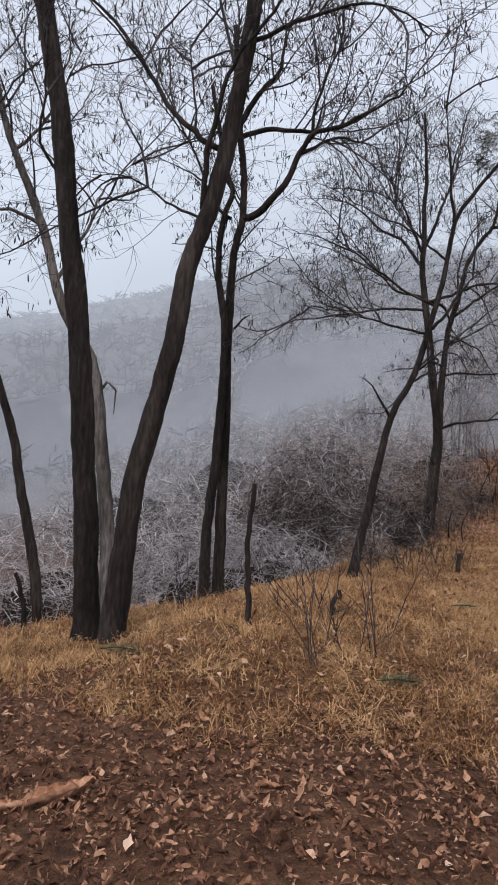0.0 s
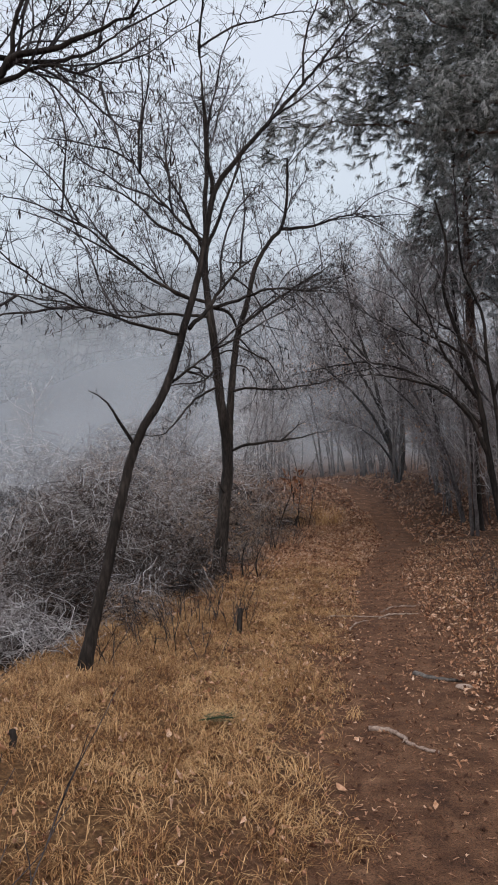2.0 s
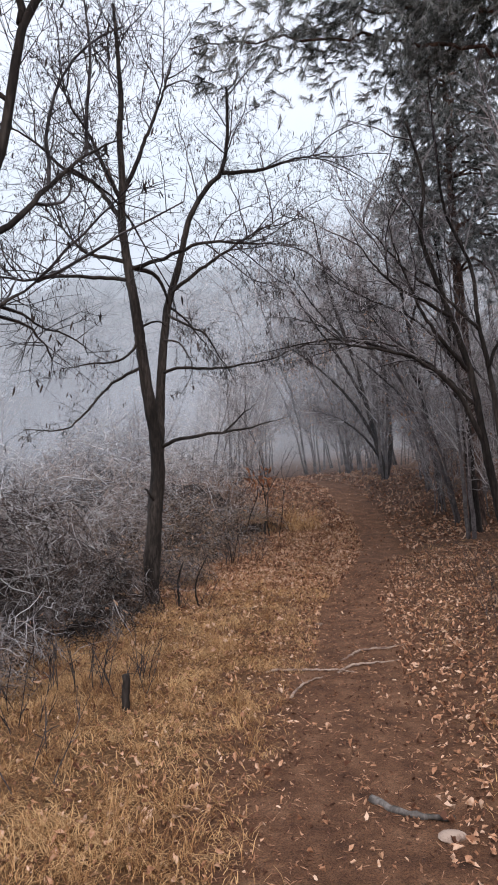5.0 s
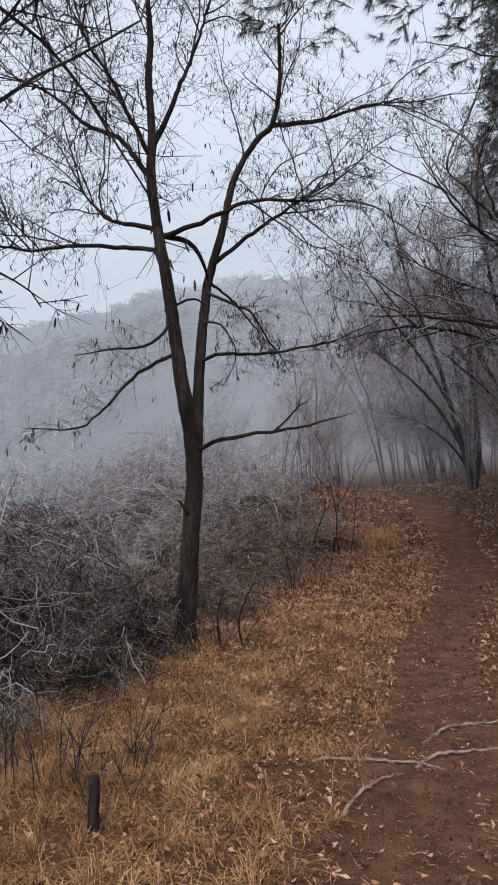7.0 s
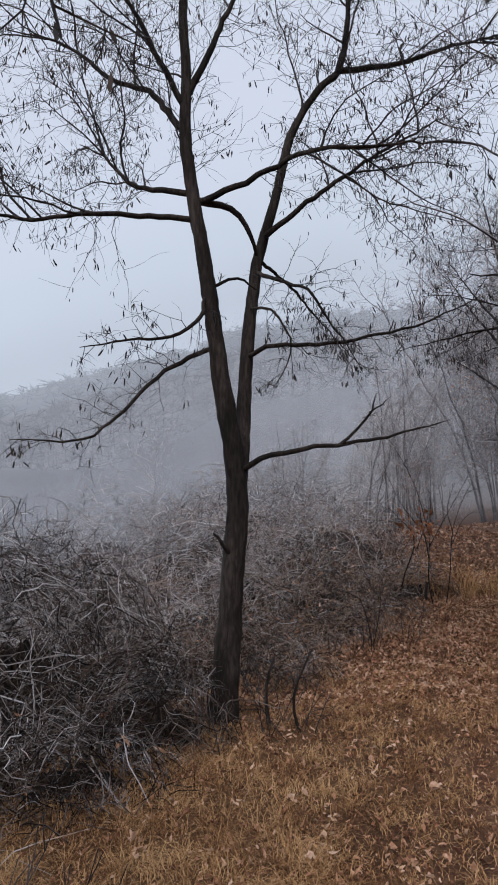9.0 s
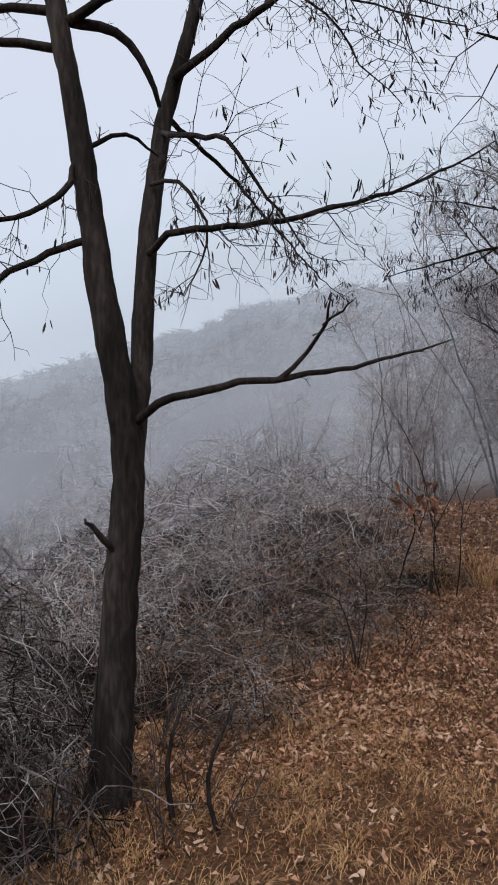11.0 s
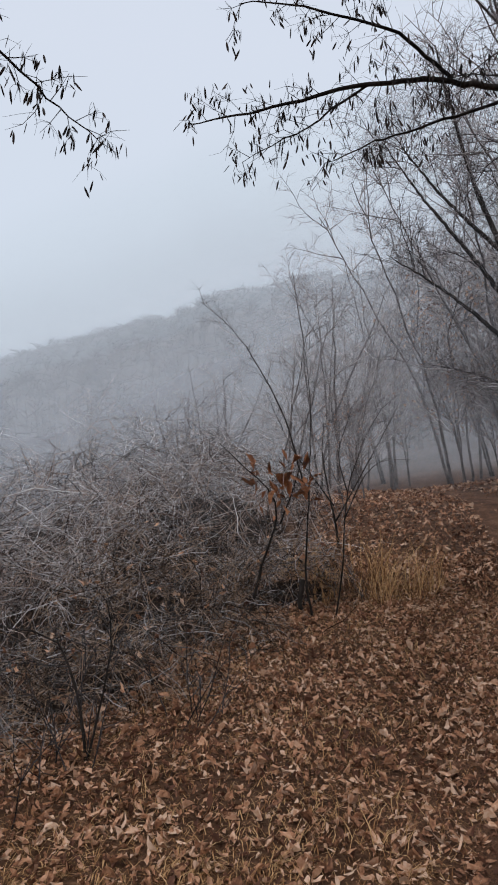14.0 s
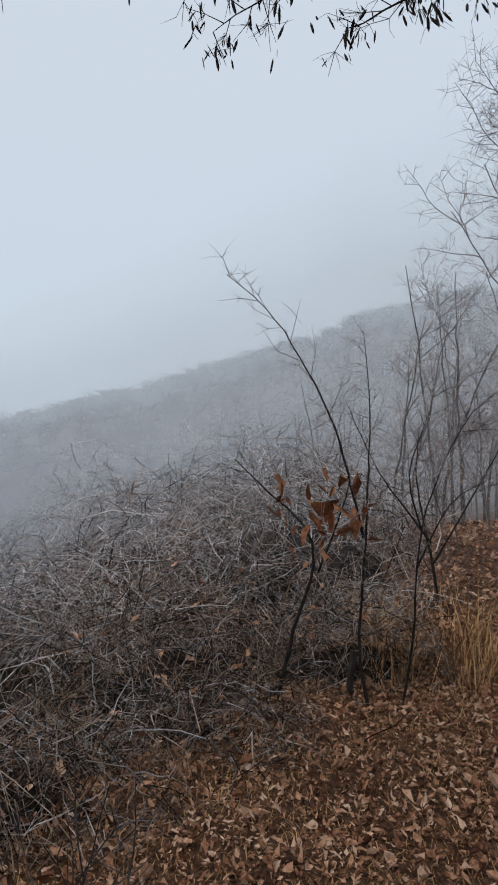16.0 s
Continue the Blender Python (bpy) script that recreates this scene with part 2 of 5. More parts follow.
def fog_material(density, cloud=None):
    """Thin mist: it lets most light through and scatters the sky's light on to both sides; it thins out towards its
    rims. With cloud given, it glows in that colour instead of scattering.
    """
    m = bpy.data.materials.new("mist")
    m.use_nodes = True
    n, l = m.node_tree.nodes, m.node_tree.links
    n.clear()
    out, mix, two = n.new("ShaderNodeOutputMaterial"), n.new("ShaderNodeMixShader"), n.new("ShaderNodeAddShader")
    clear, front, back = n.new("ShaderNodeBsdfTransparent"), n.new("ShaderNodeBsdfDiffuse"), n.new("ShaderNodeBsdfTranslucent")
    for k in (front, back):
        k.inputs["Color"].default_value = MIST
    geo, att, ns, mu, nr = n.new("ShaderNodeNewGeometry"), n.new("ShaderNodeAttribute"), n.new("ShaderNodeTexNoise"), n.new("ShaderNodeMath"), n.new("ShaderNodeMapRange")
    att.attribute_name = "thickness"
    ns.inputs["Scale"].default_value, ns.inputs["Detail"].default_value = 0.05, 2.0
    l.new(geo.outputs["Position"], ns.inputs["Vector"])
    nr.inputs["From Min"].default_value, nr.inputs["From Max"].default_value = 0.3, 0.7
    nr.inputs["To Min"].default_value, nr.inputs["To Max"].default_value = 0.8 * density, 1.15 * density
    l.new(ns.outputs[0], nr.inputs["Value"])
    mu.operation = "MULTIPLY"
    l.new(att.outputs["Fac"], mu.inputs[0])
    l.new(nr.outputs[0], mu.inputs[1])
    l.new(mu.outputs[0], mix.inputs[0])
    l.new(front.outputs[0], two.inputs[0])
    l.new(back.outputs[0], two.inputs[1])
    l.new(clear.outputs[0], mix.inputs[1])
    l.new(two.outputs[0], mix.inputs[2])
    # far shells emit a haze colour so the hill fades into the sky
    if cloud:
        far_glow = n.new("ShaderNodeEmission")
        far_glow.inputs["Color"].default_value = cloud
        l.new(far_glow.outputs[0], mix.inputs[2])
    l.new(mix.outputs[0], out.inputs[0])
    return m


# ---- the lie of the land ----
def edge_x(y):
    """Where the grassy shoulder ends and the slope into the valley begins."""
    return np.interp(y, [-20, 0, 5, 7.3, 9.4, 11, 13, 15, 18, 21, 25, 32, 60], [-10, -5, -1.7, 0.5, 1.6, 2.1, 2.8, 4.2, 5.9, 7.1, 7.9, 7.6, 5])


def path_x(y):
    """The middle of the trodden path."""
    return np.interp(y, [-20, 0, 3, 5, 6.5, 8, 9.5, 12, 14, 16.6, 20, 23, 25, 27, 31, 40, 60], [-6, 1.0, 2.0, 2.75, 3.3, 4.0, 4.55, 5.5, 6.6, 8.0, 9.2, 9.8, 9.7, 8.9, 6.4, 2, -4])


def wood_x(y):
    """Where the wood beyond the path begins."""
    return np.interp(y, [0, 3, 8, 12, 16.6, 20, 23.5, 27, 31, 40], [3.0, 4.2, 6.0, 7.4, 9.7, 10.9, 11.4, 11.3, 11.0, 9.5])


def smooth(a, b, v):
    k = np.clip((v - a) / (b - a), 0, 1)
    return k * k * (3 - 2 * k)


def wavy(x, y):
    return np.sin(1.3 * x + 0.7 * y) * np.sin(0.9 * y - 0.6 * x + 1.0) * 0.5 + np.sin(2.9 * x - 1.7 * y + 2.0) * np.sin(2.3 * y + 1.1 * x) * 0.25


def ground_z(x, y):
    x, y = np.asarray(x, float), np.asarray(y, float)
    base = np.interp(y, [-30, 0, 12, 16, 18.5, 20.5, 23, 25.5, 29, 36, 48, 80], [-0.3, 0.05, 0.0, 0.14, 0.34, 0.72, 1.22, 1.42, 1.42, 1.3, 1.8, 5])
    left = np.clip(edge_x(y) - x, 0, None)
    fall = 0.5 * np.sqrt(left * left + 0.3) - 0.5 * math.sqrt(0.3)
    fall = 5.5 * (1 - np.exp(-fall / 5.5))
    right = np.clip(x - np.maximum(path_x(y) + 0.9, wood_x(y) - 1.2), 0, 60)
    off = np.abs(x - path_x(y))
    shoulder = (0.14 * smooth(0.5, 1.3, path_x(y) - x) + 0.12 * smooth(1.2, 2.6, path_x(y) - x) * smooth(3.2, 4.2, y) - 0.24 * smooth(2.7, 3.9, path_x(y) - x) * smooth(3.0, 4.6, y)) * (1 - smooth(5.5, 8.5, y)) + 0.05 * smooth(0.5, 1.4, off)
    near = base - fall + 0.09 * right + shoulder + 0.05 * wavy(x, y) * smooth(0.3, 2, off) + 0.012 * wavy(3 * x, 3 * y)
    dx, dy = x - 3, y - 8
    r, az = np.hypot(dx, dy), np.degrees(np.arctan2(dx, dy))
    far = ridge_height(az) * smooth(45, 165, r)
    return near * (1 - 0.8 * smooth(60, 140, r)) + far


def ridge_height(az):
    """Height of the hill across the valley, by bearing in degrees."""
    ridge = np.interp(az, [-180, -80, -45, -30, -19, -10, 0, 12, 30, 60, 180], [8, 9, 15, 22, 30, 39, 45, 47, 47, 40, 8])
    return ridge * (1 + 0.03 * np.sin(az * 0.2) + 0.012 * np.sin(az * 0.9 + 1))


def gz(x, y):
    return float(ground_z(x, y))


# ---- building blocks ----
class Geo:
    """Vertices and faces gathered for one mesh."""

    def __init__(self):
        self.v, self.f, self.n = [], [], 0

    def add(self, verts, faces):
        verts = np.asarray(verts, float)
        self.v.append(verts)
        self.f.extend([[i + self.n for i in q] for q in faces])
        self.n += len(verts)

    def tube(self, pts, radii, sides=5, cap=True, fissure=0.0):
        pts = np.asarray(pts, float)
        k = len(pts)
        t = np.gradient(pts, axis=0)
        t /= np.linalg.norm(t, axis=1)[:, None] + 1e-9
        ref = np.where(np.abs(t[:, 2:3]) > 0.9, [[1.0, 0, 0]], [[0, 0, 1.0]])
        a = np.cross(t, ref)
        a /= np.linalg.norm(a, axis=1)[:, None] + 1e-9
        b = np.cross(t, a)
        for i in range(1, k):
            if a[i] @ a[i - 1] < 0:
                a[i], b[i] = -a[i], -b[i]
        ang = np.arange(sides) * 2 * math.pi / sides
        r = np.asarray(radii, float).reshape(-1, 1, 1) * np.ones((k, 1, 1))
        if fissure:
            g = np.random.default_rng(k * 31 + sides)
            h = g.normal(0, 1, (k + 4, sides))
            h = (h[:-4] + h[1:-3] + h[2:-2] + h[3:-1] + h[4:]) / 2.2 + 0.8 * g.normal(0, 1, (1, sides))
            r = r * (1 + fissure * h[..., None])
        ring = pts[:, None] + r * (np.cos(ang)[None, :, None] * a[:, None] + np.sin(ang)[None, :, None] * b[:, None])
        f = [[i * sides + j, i * sides + (j + 1) % sides, (i + 1) * sides + (j + 1) % sides, (i + 1) * sides + j] for i in range(k - 1) for j in range(sides - (sides == 3 and not cap))]
        if cap:
            f.append(list(range(sides))[::-1])
            f.append([(k - 1) * sides + j for j in range(sides)])
        self.add(ring.reshape(-1, 3), f)

    def mesh(self, name, mat, smoothed=False):
        me = bpy.data.meshes.new(name)
        v = np.concatenate(self.v) if self.v else np.zeros((0, 3))
        me.from_pydata(v.tolist(), [], self.f)
        me.materials.append(mat)
        if smoothed:
            me.shade_smooth()
        return me


def part(name, geo, mat, parent, label="", smoothed=False):
    ob = new(name, geo.mesh(name, mat, smoothed))
    ob.parent = parent
    if label:
        ob["label"] = label
    return ob


def thing(name, x, y, z, label, category, group="", kind=""):
    e = new(name)
    e.location = (x, y, z)
    return tagged(e, label, category, group, kind)


def spline(pts, step=0.12, wobble=0.0, seed=0):
    """A smooth line through a few points, with slight crookedness."""
    p = np.asarray(pts, float)
    if len(p) == 2:
        p = np.array([p[0], (p[0] * 2 + p[1]) / 3, (p[0] + 2 * p[1]) / 3, p[1]])
    ext = np.vstack([2 * p[0] - p[1], p, 2 * p[-1] - p[-2]])
    out = []
    for i in range(len(p) - 1):
        a, b, c, d = ext[i : i + 4]
        m = max(2, int(np.linalg.norm(c - b) / step))
        for u in np.arange(m) / m:
            out.append(0.5 * (2 * b + (c - a) * u + (2 * a - 5 * b + 4 * c - d) * u * u + (3 * b - a - 3 * c + d) * u ** 3))
    out.append(p[-1])
    out = np.array(out)
    if wobble:
        g = np.random.default_rng(seed + 11)
        s = g.normal(0, wobble, out.shape)
        s[0] = 0
        out = out + s
    return out


def unit(v):
    return v / (np.linalg.norm(v) + 1e-9)


def sprig(g, start, heading, length, seg, droop, kink, rnd):
    """A crooked twig, as points."""
    n = max(3, int(length / seg) + 1)
    pts, d = [start], unit(heading)
    for i in range(n - 1):
        d = unit(d + rnd.normal(0, kink, 3) + np.array([0, 0, droop]))
        pts.append(pts[-1] + d * length / (n - 1))
    return np.array(pts)


def pod(g, at, size, rnd):
    """A hanging flat seed pod."""
    tilt = rnd.normal(0, 0.35, 2)
    down = unit(np.array([tilt[0], tilt[1], -1.0]))
    side = unit(np.cross(down, rnd.normal(0, 1, 3)))
    size = size * 1.2
    w = size * 0.085
    p0, p1, p2, p3 = at, at + down * size * 0.3, at + down * size * 0.75, at + down * size
    th = np.cross(down, side) * w * 0.4
    g.add([p0, p1 + side * w, p1 - side * w, p2 + side * w, p2 - side * w, p3, p1 + th, p2 + th],
          [[0, 1, 6], [0, 6, 2], [1, 3, 7, 6], [6, 7, 4, 2], [3, 5, 7], [7, 5, 4], [0, 2, 1], [1, 2, 4, 3], [3, 4, 5]])


def twiggery(gt, gp, lines, rnd, spacing=0.16, length=0.9, start=0.25, spread=1.0, droop=-0.03, pods=0.22, level2=5, r0=0.0038, sub=0.5, pod_size=0.05, seg=0.15):
    """Side shoots of two orders along the lines, with hanging pods."""
    for line in lines:
        seglen = np.linalg.norm(np.diff(line, axis=0), axis=1)
        total = seglen.sum()
        cum = np.r_[0, np.cumsum(seglen)]
        for s in np.arange(start * total, total, spacing):
            s = min(total, s + rnd.uniform(-0.4, 0.4) * spacing)
            i = min(len(seglen) - 1, max(0, int(np.searchsorted(cum, s)) - 1))
            at = line[i] + (line[i + 1] - line[i]) * (s - cum[i]) / (seglen[i] + 1e-9)
            d = unit(line[i + 1] - line[i])
            out = unit(np.cross(d, rnd.normal(0, 1, 3)))
            ln = length * rnd.uniform(0.45, 1.1) * (1.1 - 0.5 * s / total)
            tw = sprig(gt, at, d * 0.7 + out * spread + np.array([0, 0, 0.18]), ln, seg, droop, 0.3, rnd)
            gt.tube(tw, np.linspace(r0, r0 * 0.35, len(tw)), 3, False)
            ends = [tw[-1]]
            for _ in range(level2):
                j = rnd.integers(1, len(tw) - 1) if len(tw) > 2 else 1
                dd = unit(tw[min(j + 1, len(tw) - 1)] - tw[j - 1])
                o2 = unit(np.cross(dd, rnd.normal(0, 1, 3)))
                t2 = sprig(gt, tw[j], dd * 0.6 + o2, ln * sub * rnd.uniform(0.5, 1.2), seg * 0.8, droop * 2, 0.38, rnd)
                gt.tube(t2, np.linspace(r0 * 0.5, r0 * 0.22, len(t2)), 3, False)
                ends.append(t2[-1])
                ends.append(t2[len(t2) // 2])
            if gp is not None:
                for e in ends:
                    if rnd.random() < pods:
                        for _ in range(rnd.integers(1, 4)):
                            pod(gp, e + rnd.normal(0, 0.02, 3), pod_size * rnd.uniform(0.6, 1.3), rnd)


def hero_tree(label, stems, limbs, seed, bark=M_BARK, bark_label="", twig=None, group="trees along the path", shift=(0, 0, 0), twig_mat=None, grow=1.0):
    """A bare tree: stems and limbs as (points, radius at foot, radius at tip), then shoots and pods."""
    rnd = np.random.default_rng(seed)
    stems = [([np.array(q, float) + shift for q in p], *r) for p, *r in stems]
    limbs = [([np.array(q, float) + shift for q in p], *r) for p, *r in limbs]
    foot = stems[0][0][0]
    if grow != 1:
        pin = np.array([foot[0], foot[1], gz(foot[0], foot[1])])
        stems = [([pin + (q - pin) * grow for q in p], r[0] * grow, r[1] * grow) for p, *r in stems]
        limbs = [([pin + (q - pin) * grow for q in p], r[0] * grow, r[1] * grow, *r[2:]) for p, *r in limbs]
    e = thing("tree", foot[0], foot[1], gz(foot[0], foot[1]), label, "tree", group)
    origin = np.array(e.location)
    lines = []
    for i, (pts, r0, r1) in enumerate(stems):
        pts = [np.array(q, float) for q in pts]
        if i == 0 or pts[0][2] < 0.8:
            pts[0][2] = gz(pts[0][0], pts[0][1]) - 0.12
        ln = spline(pts, 0.07, 0.0025, seed + i)
        k = len(ln)
        rad = np.linspace(r0, r1, k) * (1 + 0.015 * rnd.normal(0, 1, k))
        if i == 0 or pts[0][2] < 0.5:
            h = ln[:, 2] - ln[0, 2]
            rad = rad * (1 + 0.45 * np.exp(-h / 0.22))
        g = Geo()
        g.tube(ln - origin, rad, 18, True, 0.05)
        part("trunk", g, bark, e, bark_label, True)
        if r1 < 0.03:
            lines.append(ln[int(k * 0.45):])
    bare, sparse, podded = [], [], []
    for i, (pts, r0, r1, *few) in enumerate(limbs):
        ln = spline(pts, 0.08, 0.006, seed + 50 + i)
        g = Geo()
        g.tube(ln - origin, r1 * 0.5 + (r0 - r1 * 0.5) * (1 - np.linspace(0, 1, len(ln))) ** 0.8, 7)
        part("limb", g, bark, e, "", True)
        {"bare": bare, "few": sparse, "pods": podded}.get("".join(few), lines).append(ln)
    t = dict(spacing=0.105, length=0.85)
    t.update(twig or {})
    gt, gp = Geo(), Geo()
    extra = []
    n2 = t.pop("branches", 5)
    for ln in lines:
        for _ in range(n2):
            j = rnd.integers(int(len(ln) * 0.3), len(ln) - 1)
            d = unit(ln[j + 1] - ln[j])
            o = unit(np.cross(d, rnd.normal(0, 1, 3)))
            b = sprig(gt, ln[j], d * 0.8 + o * 0.9 + np.array([0, 0, 0.25]), rnd.uniform(0.7, 1.5), 0.12, 0.0, 0.13, rnd)
            gt.tube(b, np.linspace(0.011, 0.004, len(b)), 4, False)
            extra.append(b)
    twiggery(gt, gp, lines + extra, rnd, **t)
    twiggery(gt, gp, bare, rnd, **{**t, "spacing": 0.4, "length": 0.12, "level2": 1, "start": 0.3, "pods": 0.05})
    twiggery(gt, gp, sparse, rnd, **{**t, "spacing": 0.06, "length": 0.55, "level2": 5, "start": 0.2, "droop": -0.07, "pods": 0.16, "seg": 0.08})
    twiggery(gt, gp, podded, rnd, **{**t, "spacing": 0.05, "length": 0.42, "level2": 5, "start": 0.3, "droop": -0.06, "pods": 0.3, "pod_size": 0.055, "r0": 0.003, "seg": 0.08})
    gt.v = [v - origin for v in gt.v]
    part("twig_spray", gt, twig_mat or M_TWIG, e, "thin crooked twigs")["kind"] = "stuff"
    if gp.n:
        gp.v = [v - origin for v in gp.v]
        part("pod_spray", gp, M_POD, e, "dark dry hanging seed pods")["kind"] = "stuff"
    return e


# ---- ground sheet ----
def axis(*runs):
    return np.unique(np.concatenate([np.arange(a, b + 1e-6, s) for a, b, s in runs]).round(4))


def build_ground():
    xs = axis((-600, -60, 30), (-60, -12, 4), (-12, -5, 0.5), (-5, 13, 0.18), (13, 24, 0.6), (24, 60, 4), (60, 600, 30))
    ys = axis((-600, -60, 30), (-60, -6, 4), (-6, 24, 0.18), (24, 48, 0.6), (48, 180, 6), (180, 600, 30))
    X, Y = np.meshgrid(xs, ys)
    Z = ground_z(X, Y)
    nx, ny = len(xs), len(ys)
    v = np.stack([X, Y, Z], -1).reshape(-1, 3)
    i = np.arange(nx * ny).reshape(ny, nx)
    f = np.stack([i[:-1, :-1], i[:-1, 1:], i[1:, 1:], i[1:, :-1]], -1).reshape(-1, 4)
    me = bpy.data.meshes.new("ground")
    me.from_pydata(v.tolist(), [], f.tolist())
    me.materials.append(M_GROUND)
    me.shade_smooth()
    wob = 0.22 * wavy(2.2 * X, 2.2 * Y) + 0.1 * wavy(6 * X, 5 * Y)
    off = np.abs(X - path_x(Y)) + wob
    trod = 1 - smooth(0.55, 1.05, off * (1 + 0.5 * smooth(14, 20, Y)))
    trod = np.maximum(trod, 0.75 * (1 - smooth(2.2, 3.5, Y + 0.5 * X + wob)))
    wooded = smooth(26, 50, np.hypot(X - 3, Y - 8))
    grassy = smooth(0.0, 0.9, path_x(Y) - 0.55 - X + 1.5 * wob) * (1 - 0.85 * smooth(8, 16, Y)) * smooth(2.6, 4.2, Y + 0.5 * X)
    for nm, val in (("trodden", trod), ("grassy", grassy), ("wooded", wooded)):
        a = me.attributes.new(nm, "FLOAT", "POINT")
        a.data.foreach_set("value", val.reshape(-1).astype(np.float32))
    return tagged(new("ground", me), "brown forest ground with trodden dirt path, dry grass and slope", "ground", kind="structure")


build_ground()

# ---- banks of mist, one behind the other, resting on the land; the two outermost glow by themselves ----
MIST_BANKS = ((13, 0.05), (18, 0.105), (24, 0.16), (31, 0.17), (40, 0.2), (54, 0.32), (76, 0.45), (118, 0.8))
for n_fog, (radius, dens) in enumerate(MIST_BANKS):
    k = 96
    ang = np.arange(k) * 2 * math.pi / k
    cx, cy = 3.8 + radius * np.sin(ang), 8.0 + radius * np.cos(ang)
    foot = ground_z(cx, cy)
    az = np.degrees((ang + math.pi) % (2 * math.pi) - math.pi)
    brow = 1.5 + radius * ridge_height(az) / 165 + 0.25 * np.clip(foot, -2, 6)
    outer = radius > 70
    g, weights, steps = Geo(), [], np.linspace(0, 1, 30)
    for u in steps:
        top = np.maximum(brow * (1.15 if radius < 70 else 1.5 if radius < 100 else 1.9), foot + 6)
        height = (top - foot) * u ** 1.3
        rise = height / (top - foot)
        g.v.append(np.stack([cx, cy, foot - 0.1 + height], -1))
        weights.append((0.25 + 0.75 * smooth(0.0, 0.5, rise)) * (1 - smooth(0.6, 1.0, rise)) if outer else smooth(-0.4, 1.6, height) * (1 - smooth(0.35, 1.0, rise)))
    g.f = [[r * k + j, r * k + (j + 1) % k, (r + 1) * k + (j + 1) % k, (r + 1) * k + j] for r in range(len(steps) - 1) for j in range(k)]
    me = g.mesh("mist", fog_material(dens, SKY_GLOW if radius > 100 else HAZE_GLOW if outer else None), True)
    att = me.attributes.new("thickness", "FLOAT", "POINT")
    att.data.foreach_set("value", np.concatenate(weights).astype(np.float32))
    tagged(new(f"backdrop_mist_{n_fog + 1}", me), "thin pale grey winter mist over the valley, self-glowing in the two outermost sheets", "mist", kind="structure")

# ---- the bare trees beside the path ----
hero_tree("tall dark-barked bare tree on the grassy edge",
          [([(-1.11, 5.1, 0), (-1.16, 5.1, 1.0), (-1.25, 5.1, 2.2), (-1.34, 5.1, 2.9), (-1.46, 5.12, 3.9), (-1.61, 5.15, 4.7), (-1.8, 5.2, 6.2), (-1.9, 5.3, 8)], 0.088, 0.05)],
          [([(-1.42, 5.1, 3.4), (-1.55, 5.0, 3.6), (-1.5, 4.9, 4.0), (-1.52, 4.85, 4.6)], 0.012, 0.006),
           ([(-1.7, 5.2, 5.5), (-1.2, 5.4, 6.0), (-0.9, 5.5, 6.6)], 0.03, 0.01)], 101, twig=dict(branches=2))
hero_tree("thin dark bare tree leaning on the grassy edge",
          [([(-1.59, 5.6, 0), (-1.66, 5.6, 0.52), (-1.8, 5.6, 1.18), (-1.85, 5.6, 1.49), (-1.98, 5.6, 1.9), (-2.3, 5.6, 2.9), (-2.5, 5.7, 4.2)], 0.042, 0.02)],
          [], 102, twig=dict(branches=3))
hero_tree("grey weathered bare tree with a broken hooked branch",
          [([(-1.25, 6.6, 0), (-1.29, 6.6, 0.7), (-1.37, 6.6, 1.42), (-1.48, 6.6, 2.21), (-1.79, 6.6, 2.78), (-2.0, 6.6, 3.51), (-2.26, 6.6, 4.14), (-2.44, 6.6, 4.66), (-2.6, 6.6, 5.6)], 0.075, 0.02)],
          [([(-1.43, 6.6, 1.98), (-1.34, 6.6, 2.06), (-1.26, 6.6, 2.0), (-1.28, 6.6, 1.77)], 0.018, 0.006, "bare"),
           ([(-2.0, 6.6, 3.5), (-2.2, 6.55, 3.62), (-2.5, 6.5, 3.6), (-2.9, 6.5, 3.55)], 0.02, 0.006),
           ([(-1.85, 6.6, 3.0), (-1.62, 6.7, 3.5), (-1.5, 6.8, 3.9), (-1.2, 6.9, 4.3)], 0.02, 0.006),
           ([(-2.3, 6.6, 4.2), (-2.0, 6.7, 4.6), (-1.7, 6.7, 5.3)], 0.018, 0.006)], 103, M_BARK_GREY, "grey weathered bark", dict(branches=5))
